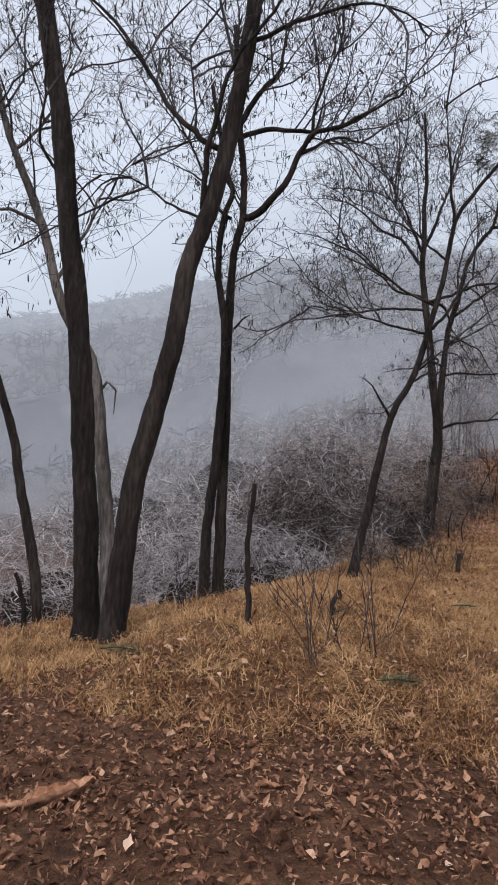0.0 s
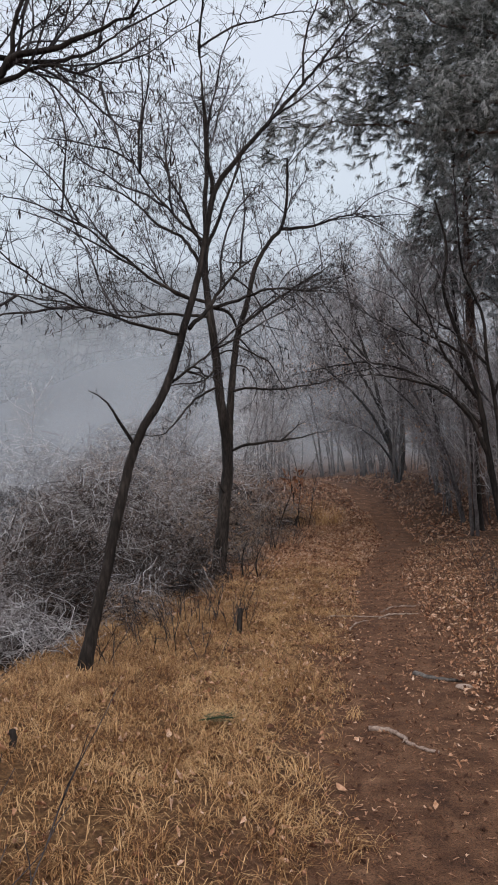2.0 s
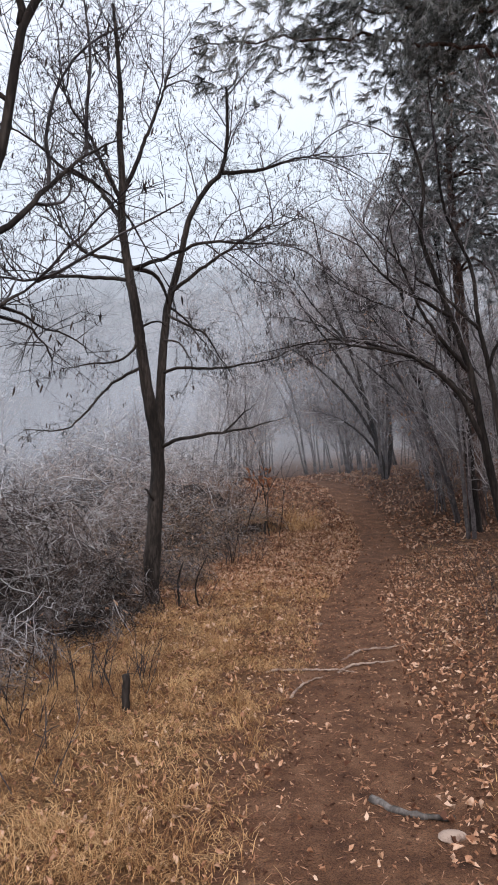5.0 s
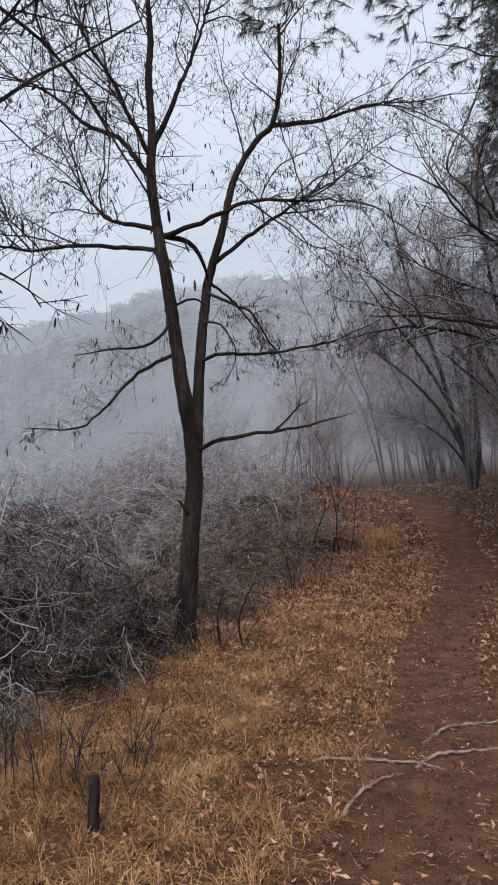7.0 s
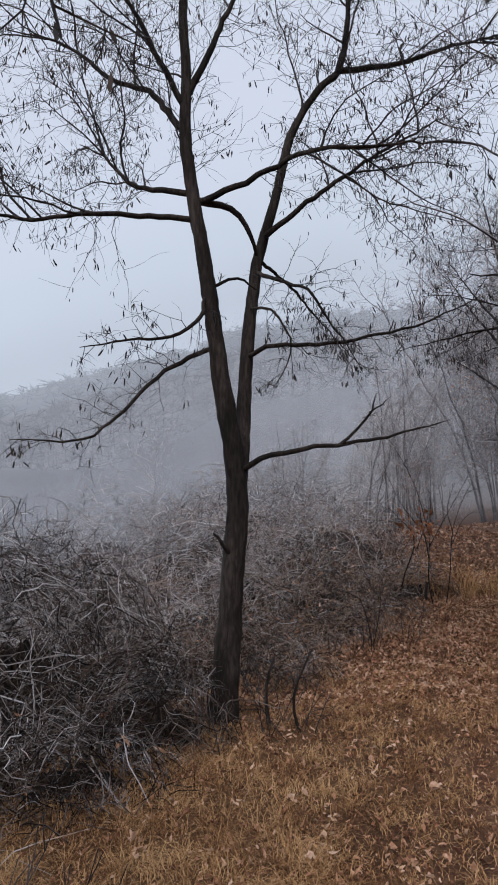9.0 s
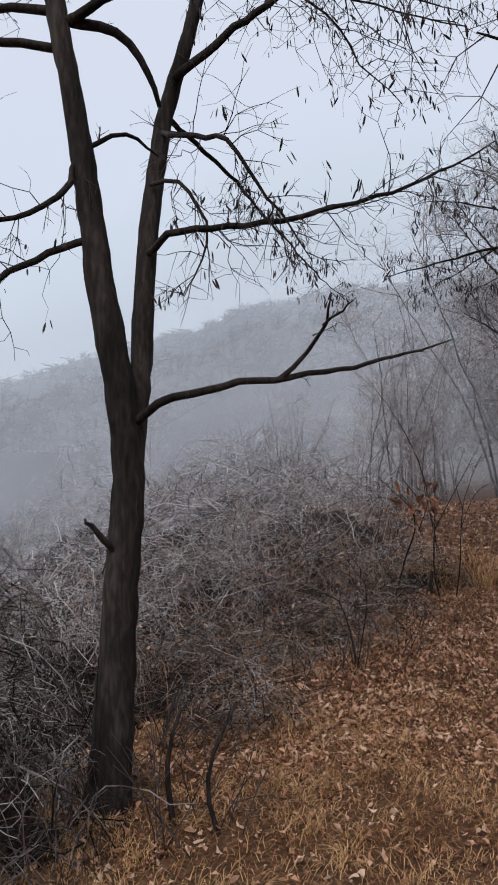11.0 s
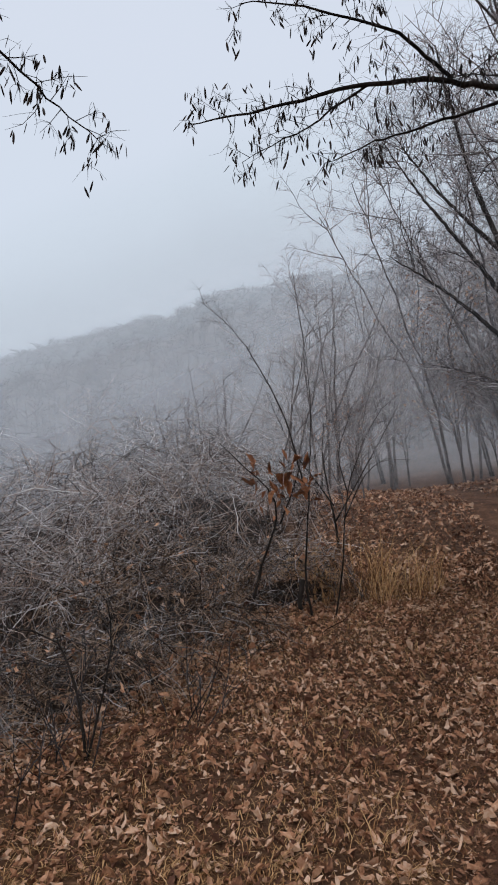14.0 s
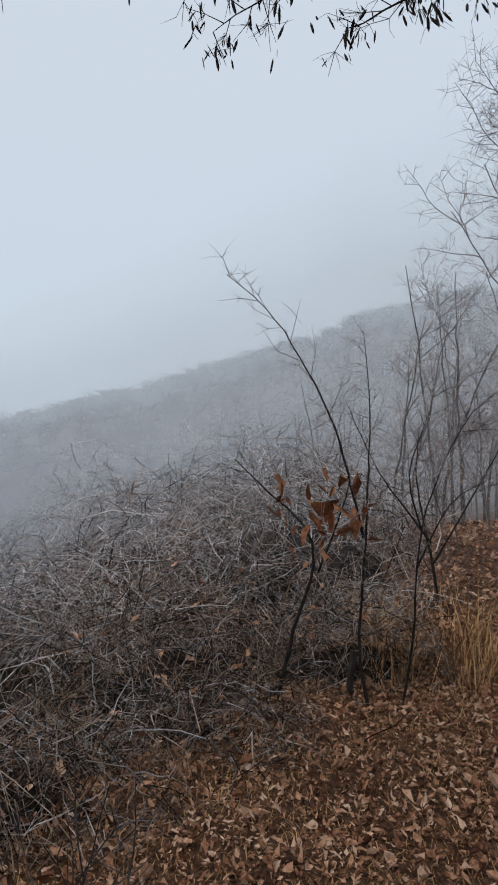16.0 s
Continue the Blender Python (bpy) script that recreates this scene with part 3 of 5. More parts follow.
hero_tree("thick dark-barked bare tree leaning over the slope",
          [([(-0.9, 4.9, 0), (-0.86, 4.9, 0.5), (-0.79, 4.9, 1.16), (-0.69, 4.9, 1.6), (-0.54, 4.9, 2.22), (-0.48, 4.9, 2.66), (-0.34, 4.9, 3.1), (-0.22, 4.9, 3.57), (-0.14, 4.9, 4.09), (-0.06, 4.9, 4.61), (0.0, 4.95, 5.6), (0.05, 5, 7)], 0.082, 0.035)],
          [([(-0.27, 4.9, 3.55), (-0.46, 4.98, 3.7), (-0.64, 5.06, 3.89), (-0.82, 5.14, 4.2), (-1.03, 5.22, 4.53), (-1.29, 5.3, 4.83), (-1.6, 5.4, 5.2)], 0.022, 0.009),
           ([(-0.38, 4.9, 3.13), (-0.35, 4.82, 3.5), (-0.26, 4.75, 3.89), (-0.1, 4.68, 4.18), (0.11, 4.6, 4.42), (0.4, 4.5, 4.7)], 0.022, 0.009),
           ([(-0.46, 4.98, 3.72), (-0.48, 5.1, 4.0), (-0.55, 5.2, 4.5)], 0.011, 0.006),
           ([(-0.1, 4.9, 4.3), (0.3, 5.0, 4.55), (0.8, 5.1, 4.75), (1.3, 5.2, 4.6)], 0.018, 0.007),
           ([(-0.36, 4.9, 3.05), (-0.6, 5.05, 3.2), (-0.95, 5.2, 3.45), (-1.25, 5.3, 3.5)], 0.011, 0.005)], 104, twig=dict(branches=4))
hero_tree("double-stemmed dark bare tree on the slope",
          [([(-0.42, 7.3, 0), (-0.4, 7.3, 0.68), (-0.33, 7.3, 1.46), (-0.29, 7.32, 2.63), (-0.38, 7.3, 3.32), (-0.35, 7.3, 3.85), (-0.26, 7.3, 4.15), (-0.34, 7.3, 4.4), (-0.5, 7.2, 5.2)], 0.06, 0.02),
           ([(-0.27, 7.42, 0), (-0.27, 7.42, 0.7), (-0.26, 7.42, 1.76), (-0.26, 7.4, 2.76), (-0.23, 7.4, 3.54), (-0.15, 7.4, 3.92), (-0.16, 7.4, 4.43), (-0.22, 7.4, 4.9), (-0.3, 7.5, 6.0)], 0.064, 0.025)],
          [([(-0.15, 7.4, 3.92), (0.0, 7.34, 3.94), (0.25, 7.29, 4.22), (0.41, 7.23, 4.53), (0.57, 7.17, 4.74), (0.79, 7.11, 4.78), (1.06, 7.06, 4.9), (1.44, 7.0, 5.09)], 0.042, 0.012),
           ([(0.41, 7.23, 4.53), (0.8, 7.15, 4.68), (1.23, 7.0, 4.51)], 0.02, 0.006),
           ([(-0.21, 7.4, 4.76), (0.05, 7.5, 4.9), (0.6, 7.6, 4.95), (1.04, 7.7, 5.12), (1.42, 7.8, 5.5)], 0.03, 0.008),
           ([(-0.22, 7.4, 4.9), (0.04, 7.4, 5.33), (0.18, 7.4, 5.46), (0.25, 7.4, 6.0)], 0.035, 0.012),
           ([(0.5, 7.2, 4.65), (0.62, 7.1, 5.2), (0.9, 7.0, 5.8)], 0.02, 0.007),
           ([(-0.27, 7.4, 3.9), (-0.45, 7.4, 4.05), (-0.7, 7.3, 4.6), (-1.0, 7.2, 5.1)], 0.018, 0.006),
           ([(-0.2, 7.4, 2.75), (-0.12, 7.4, 2.85), (-0.05, 7.4, 2.9)], 0.014, 0.009, "bare")], 105, twig=dict(branches=6))
hero_tree("slender dark bare tree leaning over dry grass",
          [([(1.06, 7.3, 0), (1.25, 7.36, 0.93), (1.47, 7.45, 1.87), (1.72, 7.53, 2.35), (1.9, 7.57, 2.95), (2.02, 7.6, 3.42), (2.13, 7.6, 4.02), (2.3, 7.62, 4.3), (2.65, 7.65, 4.75), (3.05, 7.7, 5.25), (3.5, 7.75, 5.9)], 0.048, 0.007)],
          [([(1.47, 7.45, 1.87), (1.38, 7.4, 2.0), (1.25, 7.35, 2.2), (1.1, 7.3, 2.3)], 0.017, 0.005, "bare"),
           ([(1.92, 7.6, 2.86), (2.15, 7.76, 3.13), (2.39, 7.92, 3.46), (2.7, 8.08, 3.72)], 0.02, 0.004),
           ([(1.78, 7.6, 2.41), (2.04, 7.75, 2.62), (2.26, 7.9, 2.85)], 0.013, 0.005),
           ([(2.11, 7.6, 4.02), (2.09, 7.6, 4.27), (2.05, 7.6, 4.7), (2.0, 7.7, 5.4)], 0.02, 0.006),
           ([(1.95, 7.6, 3.1), (1.6, 7.7, 3.3), (1.1, 7.8, 3.7), (0.7, 7.8, 4.0)], 0.016, 0.005),
           ([(1.86, 7.57, 2.8), (1.5, 7.5, 2.85), (1.0, 7.4, 2.95), (0.5, 7.3, 3.0)], 0.015, 0.005),
           ([(2.05, 7.6, 3.6), (1.7, 7.8, 4.0), (1.3, 7.9, 4.6)], 0.014, 0.005)], 106, twig=dict(branches=5, pods=0.08, length=0.62, spacing=0.085))
hero_tree("forked dark-barked bare tree hung with seed pods",
          [([(3.25, 12.9, 0), (3.31, 12.9, 0.6), (3.36, 12.9, 1.17), (3.42, 12.9, 1.9), (3.3, 12.9, 2.83), (3.21, 12.9, 3.6), (3.12, 12.9, 4.27), (3.04, 12.9, 4.95), (3.06, 12.9, 5.4), (3.04, 12.9, 6.09), (3.07, 12.9, 6.6), (3.0, 12.9, 7.8)], 0.108, 0.02),
           ([(3.42, 12.93, 1.7), (3.46, 13.0, 2.1), (3.49, 13.1, 2.5), (3.53, 13.13, 3.05), (3.6, 13.2, 3.62), (3.66, 13.25, 3.98), (3.84, 13.28, 4.58), (4.01, 13.35, 5.22), (4.29, 13.41, 5.69), (4.49, 13.5, 5.93), (4.6, 13.5, 6.4), (4.62, 13.5, 7.2)], 0.07, 0.018)],
          [([(4.49, 13.5, 5.93), (5.07, 13.6, 6.06), (5.61, 13.7, 6.3), (6.29, 13.8, 6.53)], 0.032, 0.009),
           ([(3.09, 12.9, 4.18), (2.66, 12.75, 4.16), (2.26, 12.6, 4.11), (1.78, 12.45, 4.01), (1.43, 12.3, 4.04), (0.9, 12.2, 4.15)], 0.027, 0.007),
           ([(3.09, 12.9, 4.41), (2.62, 12.98, 4.53), (2.48, 13.05, 4.65), (2.3, 13.12, 4.89), (2.06, 13.2, 5.04)], 0.03, 0.007),
           ([(3.43, 12.93, 2.02), (3.62, 12.76, 2.11), (3.8, 12.68, 2.15), (4.13, 12.68, 2.19), (4.57, 12.8, 2.25), (4.94, 12.95, 2.35), (5.2, 12.95, 2.42)], 0.026, 0.007, "bare"),
           ([(4.24, 12.7, 2.2), (4.38, 12.68, 2.32), (4.47, 12.55, 2.44), (4.5, 12.47, 2.56)], 0.015, 0.006, "bare"),
           ([(4.46, 12.56, 2.43), (4.55, 12.5, 2.48), (4.62, 12.5, 2.54)], 0.008, 0.004, "bare"),
           ([(3.57, 13.1, 3.45), (3.75, 12.98, 3.4), (3.89, 12.9, 3.13), (3.87, 12.9, 2.91), (3.74, 12.9, 2.72)], 0.014, 0.004, "few"),
           ([(3.55, 13.05, 3.02), (3.75, 12.8, 3.05), (4.11, 12.72, 3.02), (4.5, 12.7, 3.07), (4.94, 12.65, 3.16), (5.2, 12.68, 3.28), (5.4, 12.6, 3.36)], 0.022, 0.007, "few"),
           ([(3.63, 13.2, 3.82), (3.85, 12.85, 3.6), (4.03, 12.65, 3.45), (4.17, 12.65, 3.21), (4.33, 12.65, 2.98), (4.44, 12.65, 2.78)], 0.02, 0.004, "few"),
           ([(3.13, 12.9, 4.35), (3.42, 12.95, 4.29), (3.58, 13.05, 4.1), (3.64, 13.13, 3.93)], 0.034, 0.026, "bare"),
           ([(3.13, 12.9, 4.33), (3.47, 12.8, 4.42), (3.9, 12.7, 4.59), (4.16, 12.6, 4.63), (4.77, 12.5, 4.6), (5.22, 12.4, 4.58)], 0.03, 0.007),
           ([(3.72, 13.18, 4.14), (4.23, 13.18, 4.54), (4.78, 13.25, 4.93), (5.16, 13.32, 5.18), (5.49, 13.4, 5.4)], 0.028, 0.007),
           ([(3.05, 12.9, 4.95), (2.88, 13.04, 5.25), (2.7, 13.18, 5.53), (2.34, 13.32, 5.76), (1.91, 13.46, 6.19), (1.28, 13.6, 6.5)], 0.034, 0.009),
           ([(3.05, 12.9, 5.2), (2.84, 12.8, 5.57), (2.64, 12.7, 5.96), (2.44, 12.6, 6.22), (2.2, 12.5, 6.7)], 0.03, 0.008),
           ([(3.06, 12.9, 5.3), (3.28, 12.97, 5.79), (3.37, 13.03, 6.06), (3.58, 13.1, 6.59), (3.8, 13.1, 7.3)], 0.034, 0.01),
           ([(3.2, 12.9, 3.6), (3.15, 12.78, 3.29), (2.92, 12.65, 3.1), (2.57, 12.52, 3.03), (2.24, 12.4, 2.96)], 0.022, 0.006, "few"),
           ([(3.26, 12.9, 3.06), (2.86, 12.72, 2.83), (2.56, 12.55, 2.5), (2.28, 12.38, 2.25), (1.79, 12.2, 2.24)], 0.022, 0.006, "few"),
           ([(3.22, 12.9, 3.57), (3.46, 12.92, 3.66), (3.62, 13.1, 3.62)], 0.016, 0.012, "bare"),
           ([(3.66, 13.25, 3.95), (4.0, 14.0, 3.95), (4.4, 14.8, 3.8), (4.85, 15.3, 3.48), (5.05, 15.5, 3.4)], 0.018, 0.003, "pods"),
           ([(3.36, 12.85, 1.35), (3.25, 12.75, 1.5), (3.22, 12.72, 1.54)], 0.02, 0.01, "bare")], 107, twig=dict(branches=8, spacing=0.085, length=0.85, pods=0.28, seg=0.11))

# ---- tree leaning in from the wood's edge ----
hero_tree("several-stemmed dark bare tree leaning over the path",
          [([(7.6, 11.6, 0), (7.5, 11.6, 0.8), (7.3, 11.6, 1.78), (7.12, 11.6, 2.84), (6.77, 11.6, 3.82), (6.54, 11.6, 4.49), (6.6, 11.6, 5.17), (6.41, 11.6, 5.9)], 0.062, 0.015),
           ([(7.75, 11.7, 0), (7.66, 11.75, 1.5), (7.55, 11.8, 2.72), (7.4, 11.8, 3.5), (7.33, 11.8, 4.2), (7.0, 11.8, 4.9), (6.9, 11.8, 5.8)], 0.046, 0.012)],
          [([(7.28, 11.6, 1.93), (6.9, 11.6, 2.61), (6.33, 11.55, 2.98), (5.53, 11.5, 3.11), (4.9, 11.4, 3.1)], 0.036, 0.007),
           ([(7.1, 11.6, 2.84), (6.51, 11.5, 3.43), (6.12, 11.45, 4.24), (6.0, 11.4, 4.7)], 0.03, 0.007),
           ([(6.9, 11.6, 3.5), (6.5, 11.4, 3.6), (6.07, 11.3, 3.75), (5.73, 11.3, 4.03), (5.5, 11.3, 4.4)], 0.026, 0.007),
           ([(7.4, 11.8, 3.4), (7.0, 12.0, 3.9), (6.6, 12.1, 4.2), (6.0, 12.2, 4.9)], 0.025, 0.007),
           ([(7.2, 11.6, 2.4), (6.7, 11.9, 3.0), (6.2, 12.2, 3.3), (5.6, 12.4, 3.4)], 0.022, 0.006),
           ([(7.5, 11.8, 2.9), (7.8, 11.6, 3.8), (8.0, 11.4, 4.8)], 0.024, 0.007)], 110, twig=dict(branches=4, pods=0.0, length=0.8, spacing=0.13, level2=4), twig_mat=M_TWIG_RIMED)
hero_tree("dark bare tree with seed pods hanging over the path",
          [([(10.2, 16.6, 0), (10.15, 16.6, 1.5), (10.0, 16.5, 3.0), (9.7, 16.4, 4.4), (9.4, 16.3, 6.2)], 0.11, 0.02)],
          [([(10.02, 16.5, 2.9), (9.2, 16.4, 3.6), (8.2, 16.3, 4.0), (7.2, 16.1, 4.1), (6.6, 15.95, 4.0), (6.0, 15.95, 3.88), (5.45, 15.9, 3.74)], 0.04, 0.005, "pods"),
           ([(7.2, 16.1, 4.12), (6.8, 15.9, 4.3), (6.3, 15.8, 4.4), (5.8, 15.7, 4.4)], 0.014, 0.005, "pods"),
           ([(7.8, 16.2, 4.08), (7.2, 16.3, 3.95), (6.7, 16.3, 3.8), (6.35, 16.3, 3.66)], 0.014, 0.004, "pods"),
           ([(6.6, 15.95, 4.0), (6.3, 16.05, 3.85), (6.0, 16.1, 3.7), (5.8, 16.1, 3.6)], 0.009, 0.003, "pods"),
           ([(9.85, 16.5, 3.8), (9.0, 16.5, 4.6), (8.0, 16.5, 5.0), (7.0, 16.4, 5.4)], 0.03, 0.006),
           ([(9.9, 16.4, 3.2), (9.4, 17.0, 3.9), (8.8, 17.4, 4.5), (8.3, 17.5, 5.2)], 0.03, 0.006)], 111, twig=dict(branches=4, pods=0.3, length=0.6))


# ---- rimed trees at the wood's edge farther along ----
hero_tree("rimed many-branched tree leaning over the path in mist",
          [([(11.6, 23.6, 0), (11.4, 23.6, 2.2), (10.9, 23.6, 4.2), (10.3, 23.6, 6.0), (9.9, 23.6, 8.0)], 0.07, 0.012),
           ([(11.7, 23.8, 0), (11.9, 23.9, 2.5), (11.8, 24.0, 5.0), (11.6, 24.0, 7.5)], 0.06, 0.012)],
          [([(11.35, 23.6, 2.4), (10.6, 23.4, 3.4), (9.7, 23.3, 4.2), (8.9, 23.2, 4.7)], 0.05, 0.008), ([(11.1, 23.6, 3.4), (10.3, 23.5, 4.6), (9.5, 23.4, 5.6), (9.0, 23.4, 6.4)], 0.045, 0.008),
           ([(10.7, 23.6, 4.8), (9.9, 23.8, 5.8), (9.2, 23.9, 6.9)], 0.035, 0.007), ([(11.85, 24, 4.2), (11.2, 24.2, 5.4), (10.8, 24.3, 6.6)], 0.04, 0.008),
           ([(11.4, 23.6, 2.0), (10.8, 23.2, 2.5), (10.1, 23.0, 2.9), (9.3, 22.9, 3.1)], 0.035, 0.007)], 112, M_BARK, "", dict(branches=12, pods=0, length=1.0, spacing=0.09, seg=0.2, r0=0.0045), twig_mat=M_TWIG_RIMED, grow=1.2)
hero_tree("rimed slender tree at the wood's edge in mist",
          [([(11.3, 19.8, 0), (11.15, 19.8, 1.8), (10.8, 19.8, 3.8), (10.5, 19.8, 5.6), (10.3, 19.8, 7.4)], 0.055, 0.01)],
          [([(11.1, 19.8, 2.0), (10.5, 19.7, 2.9), (9.8, 19.6, 3.5), (9.2, 19.5, 3.9)], 0.035, 0.007), ([(10.9, 19.8, 3.2), (10.2, 19.8, 4.4), (9.6, 19.8, 5.4)], 0.035, 0.007),
           ([(10.7, 19.8, 4.4), (11.2, 20.0, 5.6), (11.4, 20.0, 6.6)], 0.03, 0.007), ([(10.8, 19.8, 3.8), (10.1, 20.2, 4.6), (9.5, 20.4, 5.0)], 0.03, 0.007)], 113, M_BARK, "", dict(branches=12, pods=0.1, length=0.9, spacing=0.085, seg=0.2, r0=0.004), twig_mat=M_TWIG_RIMED, grow=1.2)


# ---- pines ----
def pine(x, y, height, crown_foot, reach, seed, label, clumps=34, sweep=0.0):
    rnd = np.random.default_rng(seed)
    z0 = gz(x, y)
    e = thing("pine_tree", x, y, z0, label, "tree")
    g = Geo()
    ln = spline([(0, 0, -0.2), (-0.05, 0, height * 0.3), (-0.15, 0.05, height * 0.6), (-0.2, 0.1, height)], 0.15, 0.01, seed)
    rad = np.linspace(0.19, 0.04, len(ln))
    g.tube(ln, rad * (1 + 0.3 * np.exp(-np.clip(ln[:, 2], 0, 9) / 0.3)), 14)
    part("trunk", g, M_PINE_BARK, e, "reddish brown flaky bark", True)
    gn = Geo()
    levels = np.linspace(crown_foot, height * 0.97, 9)
    for i, h in enumerate(levels):
        ln_reach = reach * (1 - 0.55 * i / len(levels))
        for a in np.arange(6) * 2 * math.pi / 6 + rnd.uniform(0, 1.2):
            d = np.array([math.cos(a), math.sin(a), 0])
            L = ln_reach * rnd.uniform(0.72, 1.02) * (1 - 0.5 * max(0, d[1])) * (1 + sweep * max(0, -0.6 * d[0] - 0.8 * d[1]))
            droop = 0.12 + 0.8 * max(0, -d[1])
            at = np.array([np.interp(h, ln[:, 2], ln[:, 0]), np.interp(h, ln[:, 2], ln[:, 1]), h + max(0, d[1] + 0.6)])
            b = spline([at, at + d * L * 0.4 + [0, 0, 0.15], at + d * L * 0.8 + [0, 0, 0.1 - 0.5 * droop], at + d * L + [0, 0, -droop]], 0.2, 0.03, int(h * 100 + a * 10))
            gb = Geo()
            gb.tube(b, np.linspace(0.032, 0.008, len(b)), 5)
            part("bough", gb, M_PINE_BARK, e)
            for _ in range(int(clumps * (0.5 + L / reach * 0.6))):
                u = rnd.uniform(0.3, 1.0)
                j = int(u * (len(b) - 1))
                side = np.array([-d[1], d[0], 0]) * rnd.normal(0, 0.30 * L * (1.15 - u) + 0.16)
                c = b[j] + side + np.array([0, 0, rnd.normal(0.0, 0.13)]) - [0, 0, 0.12 * abs(rnd.normal())]
                shoot = unit(d + 0.6 * rnd.normal(0, 1, 3) + [0, 0, rnd.choice([-0.6, 0.3])])
                tip = c + shoot * rnd.uniform(0.12, 0.25)
                gb_n = 46
                base = c[None] + (tip - c)[None] * rnd.uniform(0, 1, (gb_n, 1))
                way = shoot[None] * 0.9 + rnd.normal(0, 0.42, (gb_n, 3)) + [0, 0, -0.55]
                way /= np.linalg.norm(way, axis=1)[:, None]
                nl = rnd.uniform(0.1, 0.17, (gb_n, 1))
                wd = np.cross(way, rnd.normal(0, 1, (gb_n, 3)))
                wd = wd / np.linalg.norm(wd, axis=1)[:, None] * 0.0044
                gn.add(np.stack([base - wd, base + wd, base + way * nl], 1).reshape(-1, 3), [[3 * q, 3 * q + 1, 3 * q + 2] for q in range(gb_n)])
    part("needle_spray", gn, M_PINE, e, "grey-green needles white with rime")["kind"] = "stuff"
    return e


pine(8.85, 12.4, 10.8, 6.5, 3.9, 21, "tall pine with rime-covered needles overhanging the path", 205, 0.58)
pine(10.7, 17.4, 10.0, 5.4, 2.3, 22, "dark pine with rime-covered needles inside the wood", 75)


# ---- thickets of vines and brambles on the slope ----
def thicket(name, x, y, rx, ry, top, stems, mat, label, seed, long=0.9, thick=0.0045, core=True, leaves=0, k=6):
    rnd = np.random.default_rng(seed)
    stems = int(stems * (0.7 if y > 17 else 0.88))
    z0 = gz(x, y) - 0.35
    e = thing(name, x, y, z0, label, "thicket", "thickets on the slope")
    hgt = top - z0

    def dome(a, u):
        """A lumpy dome; u runs from the top (0) to the foot (1)."""
        lump = 1 + 0.13 * np.sin(3 * a + seed) + 0.09 * np.sin(5 * a + 2.3 * seed + 4 * u) + 0.06 * np.sin(9 * a + 7 * u)
        s, c = np.sin(u * math.pi / 2), np.cos(u * math.pi / 2)
        return np.stack([rx * s * lump * np.cos(a), ry * s * lump * np.sin(a), hgt * c ** 0.8 * (0.9 + 0.1 * lump)], -1)

    # dark filler dome in place of the inner stems and the shade among them
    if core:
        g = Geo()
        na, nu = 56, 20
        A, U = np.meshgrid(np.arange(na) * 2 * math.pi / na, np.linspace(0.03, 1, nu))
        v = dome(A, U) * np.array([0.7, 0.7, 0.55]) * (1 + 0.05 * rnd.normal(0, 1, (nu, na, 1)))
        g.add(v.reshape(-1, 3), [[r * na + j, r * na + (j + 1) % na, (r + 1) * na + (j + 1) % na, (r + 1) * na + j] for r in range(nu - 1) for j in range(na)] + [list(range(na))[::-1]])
        part("inner_growth", g, M_CORE, e, "dark core standing for inner stems and the shade between them")
    a, u = rnd.uniform(0, 2 * math.pi, stems), np.sqrt(rnd.uniform(0.0, 1.0, stems))
    p = dome(a, u) * rnd.uniform(0.8, 1.03, (stems, 1))
    d = rnd.normal(0, 1, (stems, 3)) * [1, 1, 0.6] + np.stack([np.cos(a) * u, np.sin(a) * u, 0.7 + 0 * a], -1) * 0.55
    d /= np.linalg.norm(d, axis=1)[:, None]
    bold = rnd.uniform(0, 1, (stems, 1)) < 0.14
    L = long * 0.85 * rnd.uniform(0.35, 1.25, (stems, 1)) * np.where(bold, 1.6, 1.0)
    pts = [p]
    bend = rnd.normal(0, 0.55, (stems, 3))
    for i in range(k - 1):
        d = d + bend + rnd.normal(0, 0.5, (stems, 3)) + [0, 0, -0.26]
        d /= np.linalg.norm(d, axis=1)[:, None]
        pts.append(pts[-1] + d * L / (k - 1))
    pts = np.stack(pts, 1)
    q = (pts / [rx, ry, hgt]) ** 2
    far_out = np.sqrt(q.sum(-1, keepdims=True) + 1e-6)
    pts = pts * np.clip(0.8 / far_out, 1, 1.25) * np.clip(1.14 / far_out, 0.84, 1)
    rad = thick * rnd.uniform(0.4, 1.3, (stems, 1)) * np.where(bold, 1.5, 1.0) * np.linspace(1, 0.45, k)[None]
    t = np.gradient(pts, axis=1)
    n1 = np.cross(t, rnd.normal(0, 1, (stems, 1, 3)))
    n1 /= np.linalg.norm(n1, axis=2, keepdims=True) + 1e-9
    n2 = np.cross(t / (np.linalg.norm(t, axis=2, keepdims=True) + 1e-9), n1)
    rings = np.stack([pts + rad[..., None] * (math.cos(w) * n1 + math.sin(w) * n2) for w in (0, 2.094, 4.189)], 2)
    icy = rnd.uniform(0, 1, stems) < {M_VINE: 0.5, M_RIME: 0.75, M_VINE_DARK: 0.1 if y < 13 else 0.34}.get(mat, 0.1) * np.clip(1.12 - u, 0, 1)
    for nm, own, m, lb in (("stem_tangle", ~icy, mat, "arching dead brown stems"), ("frosted_stem_tangle", icy, M_HOAR, "arching stems white with rime")):
        q = rings[own]
        idx = np.arange(q.size // 3).reshape(-1, k, 3)
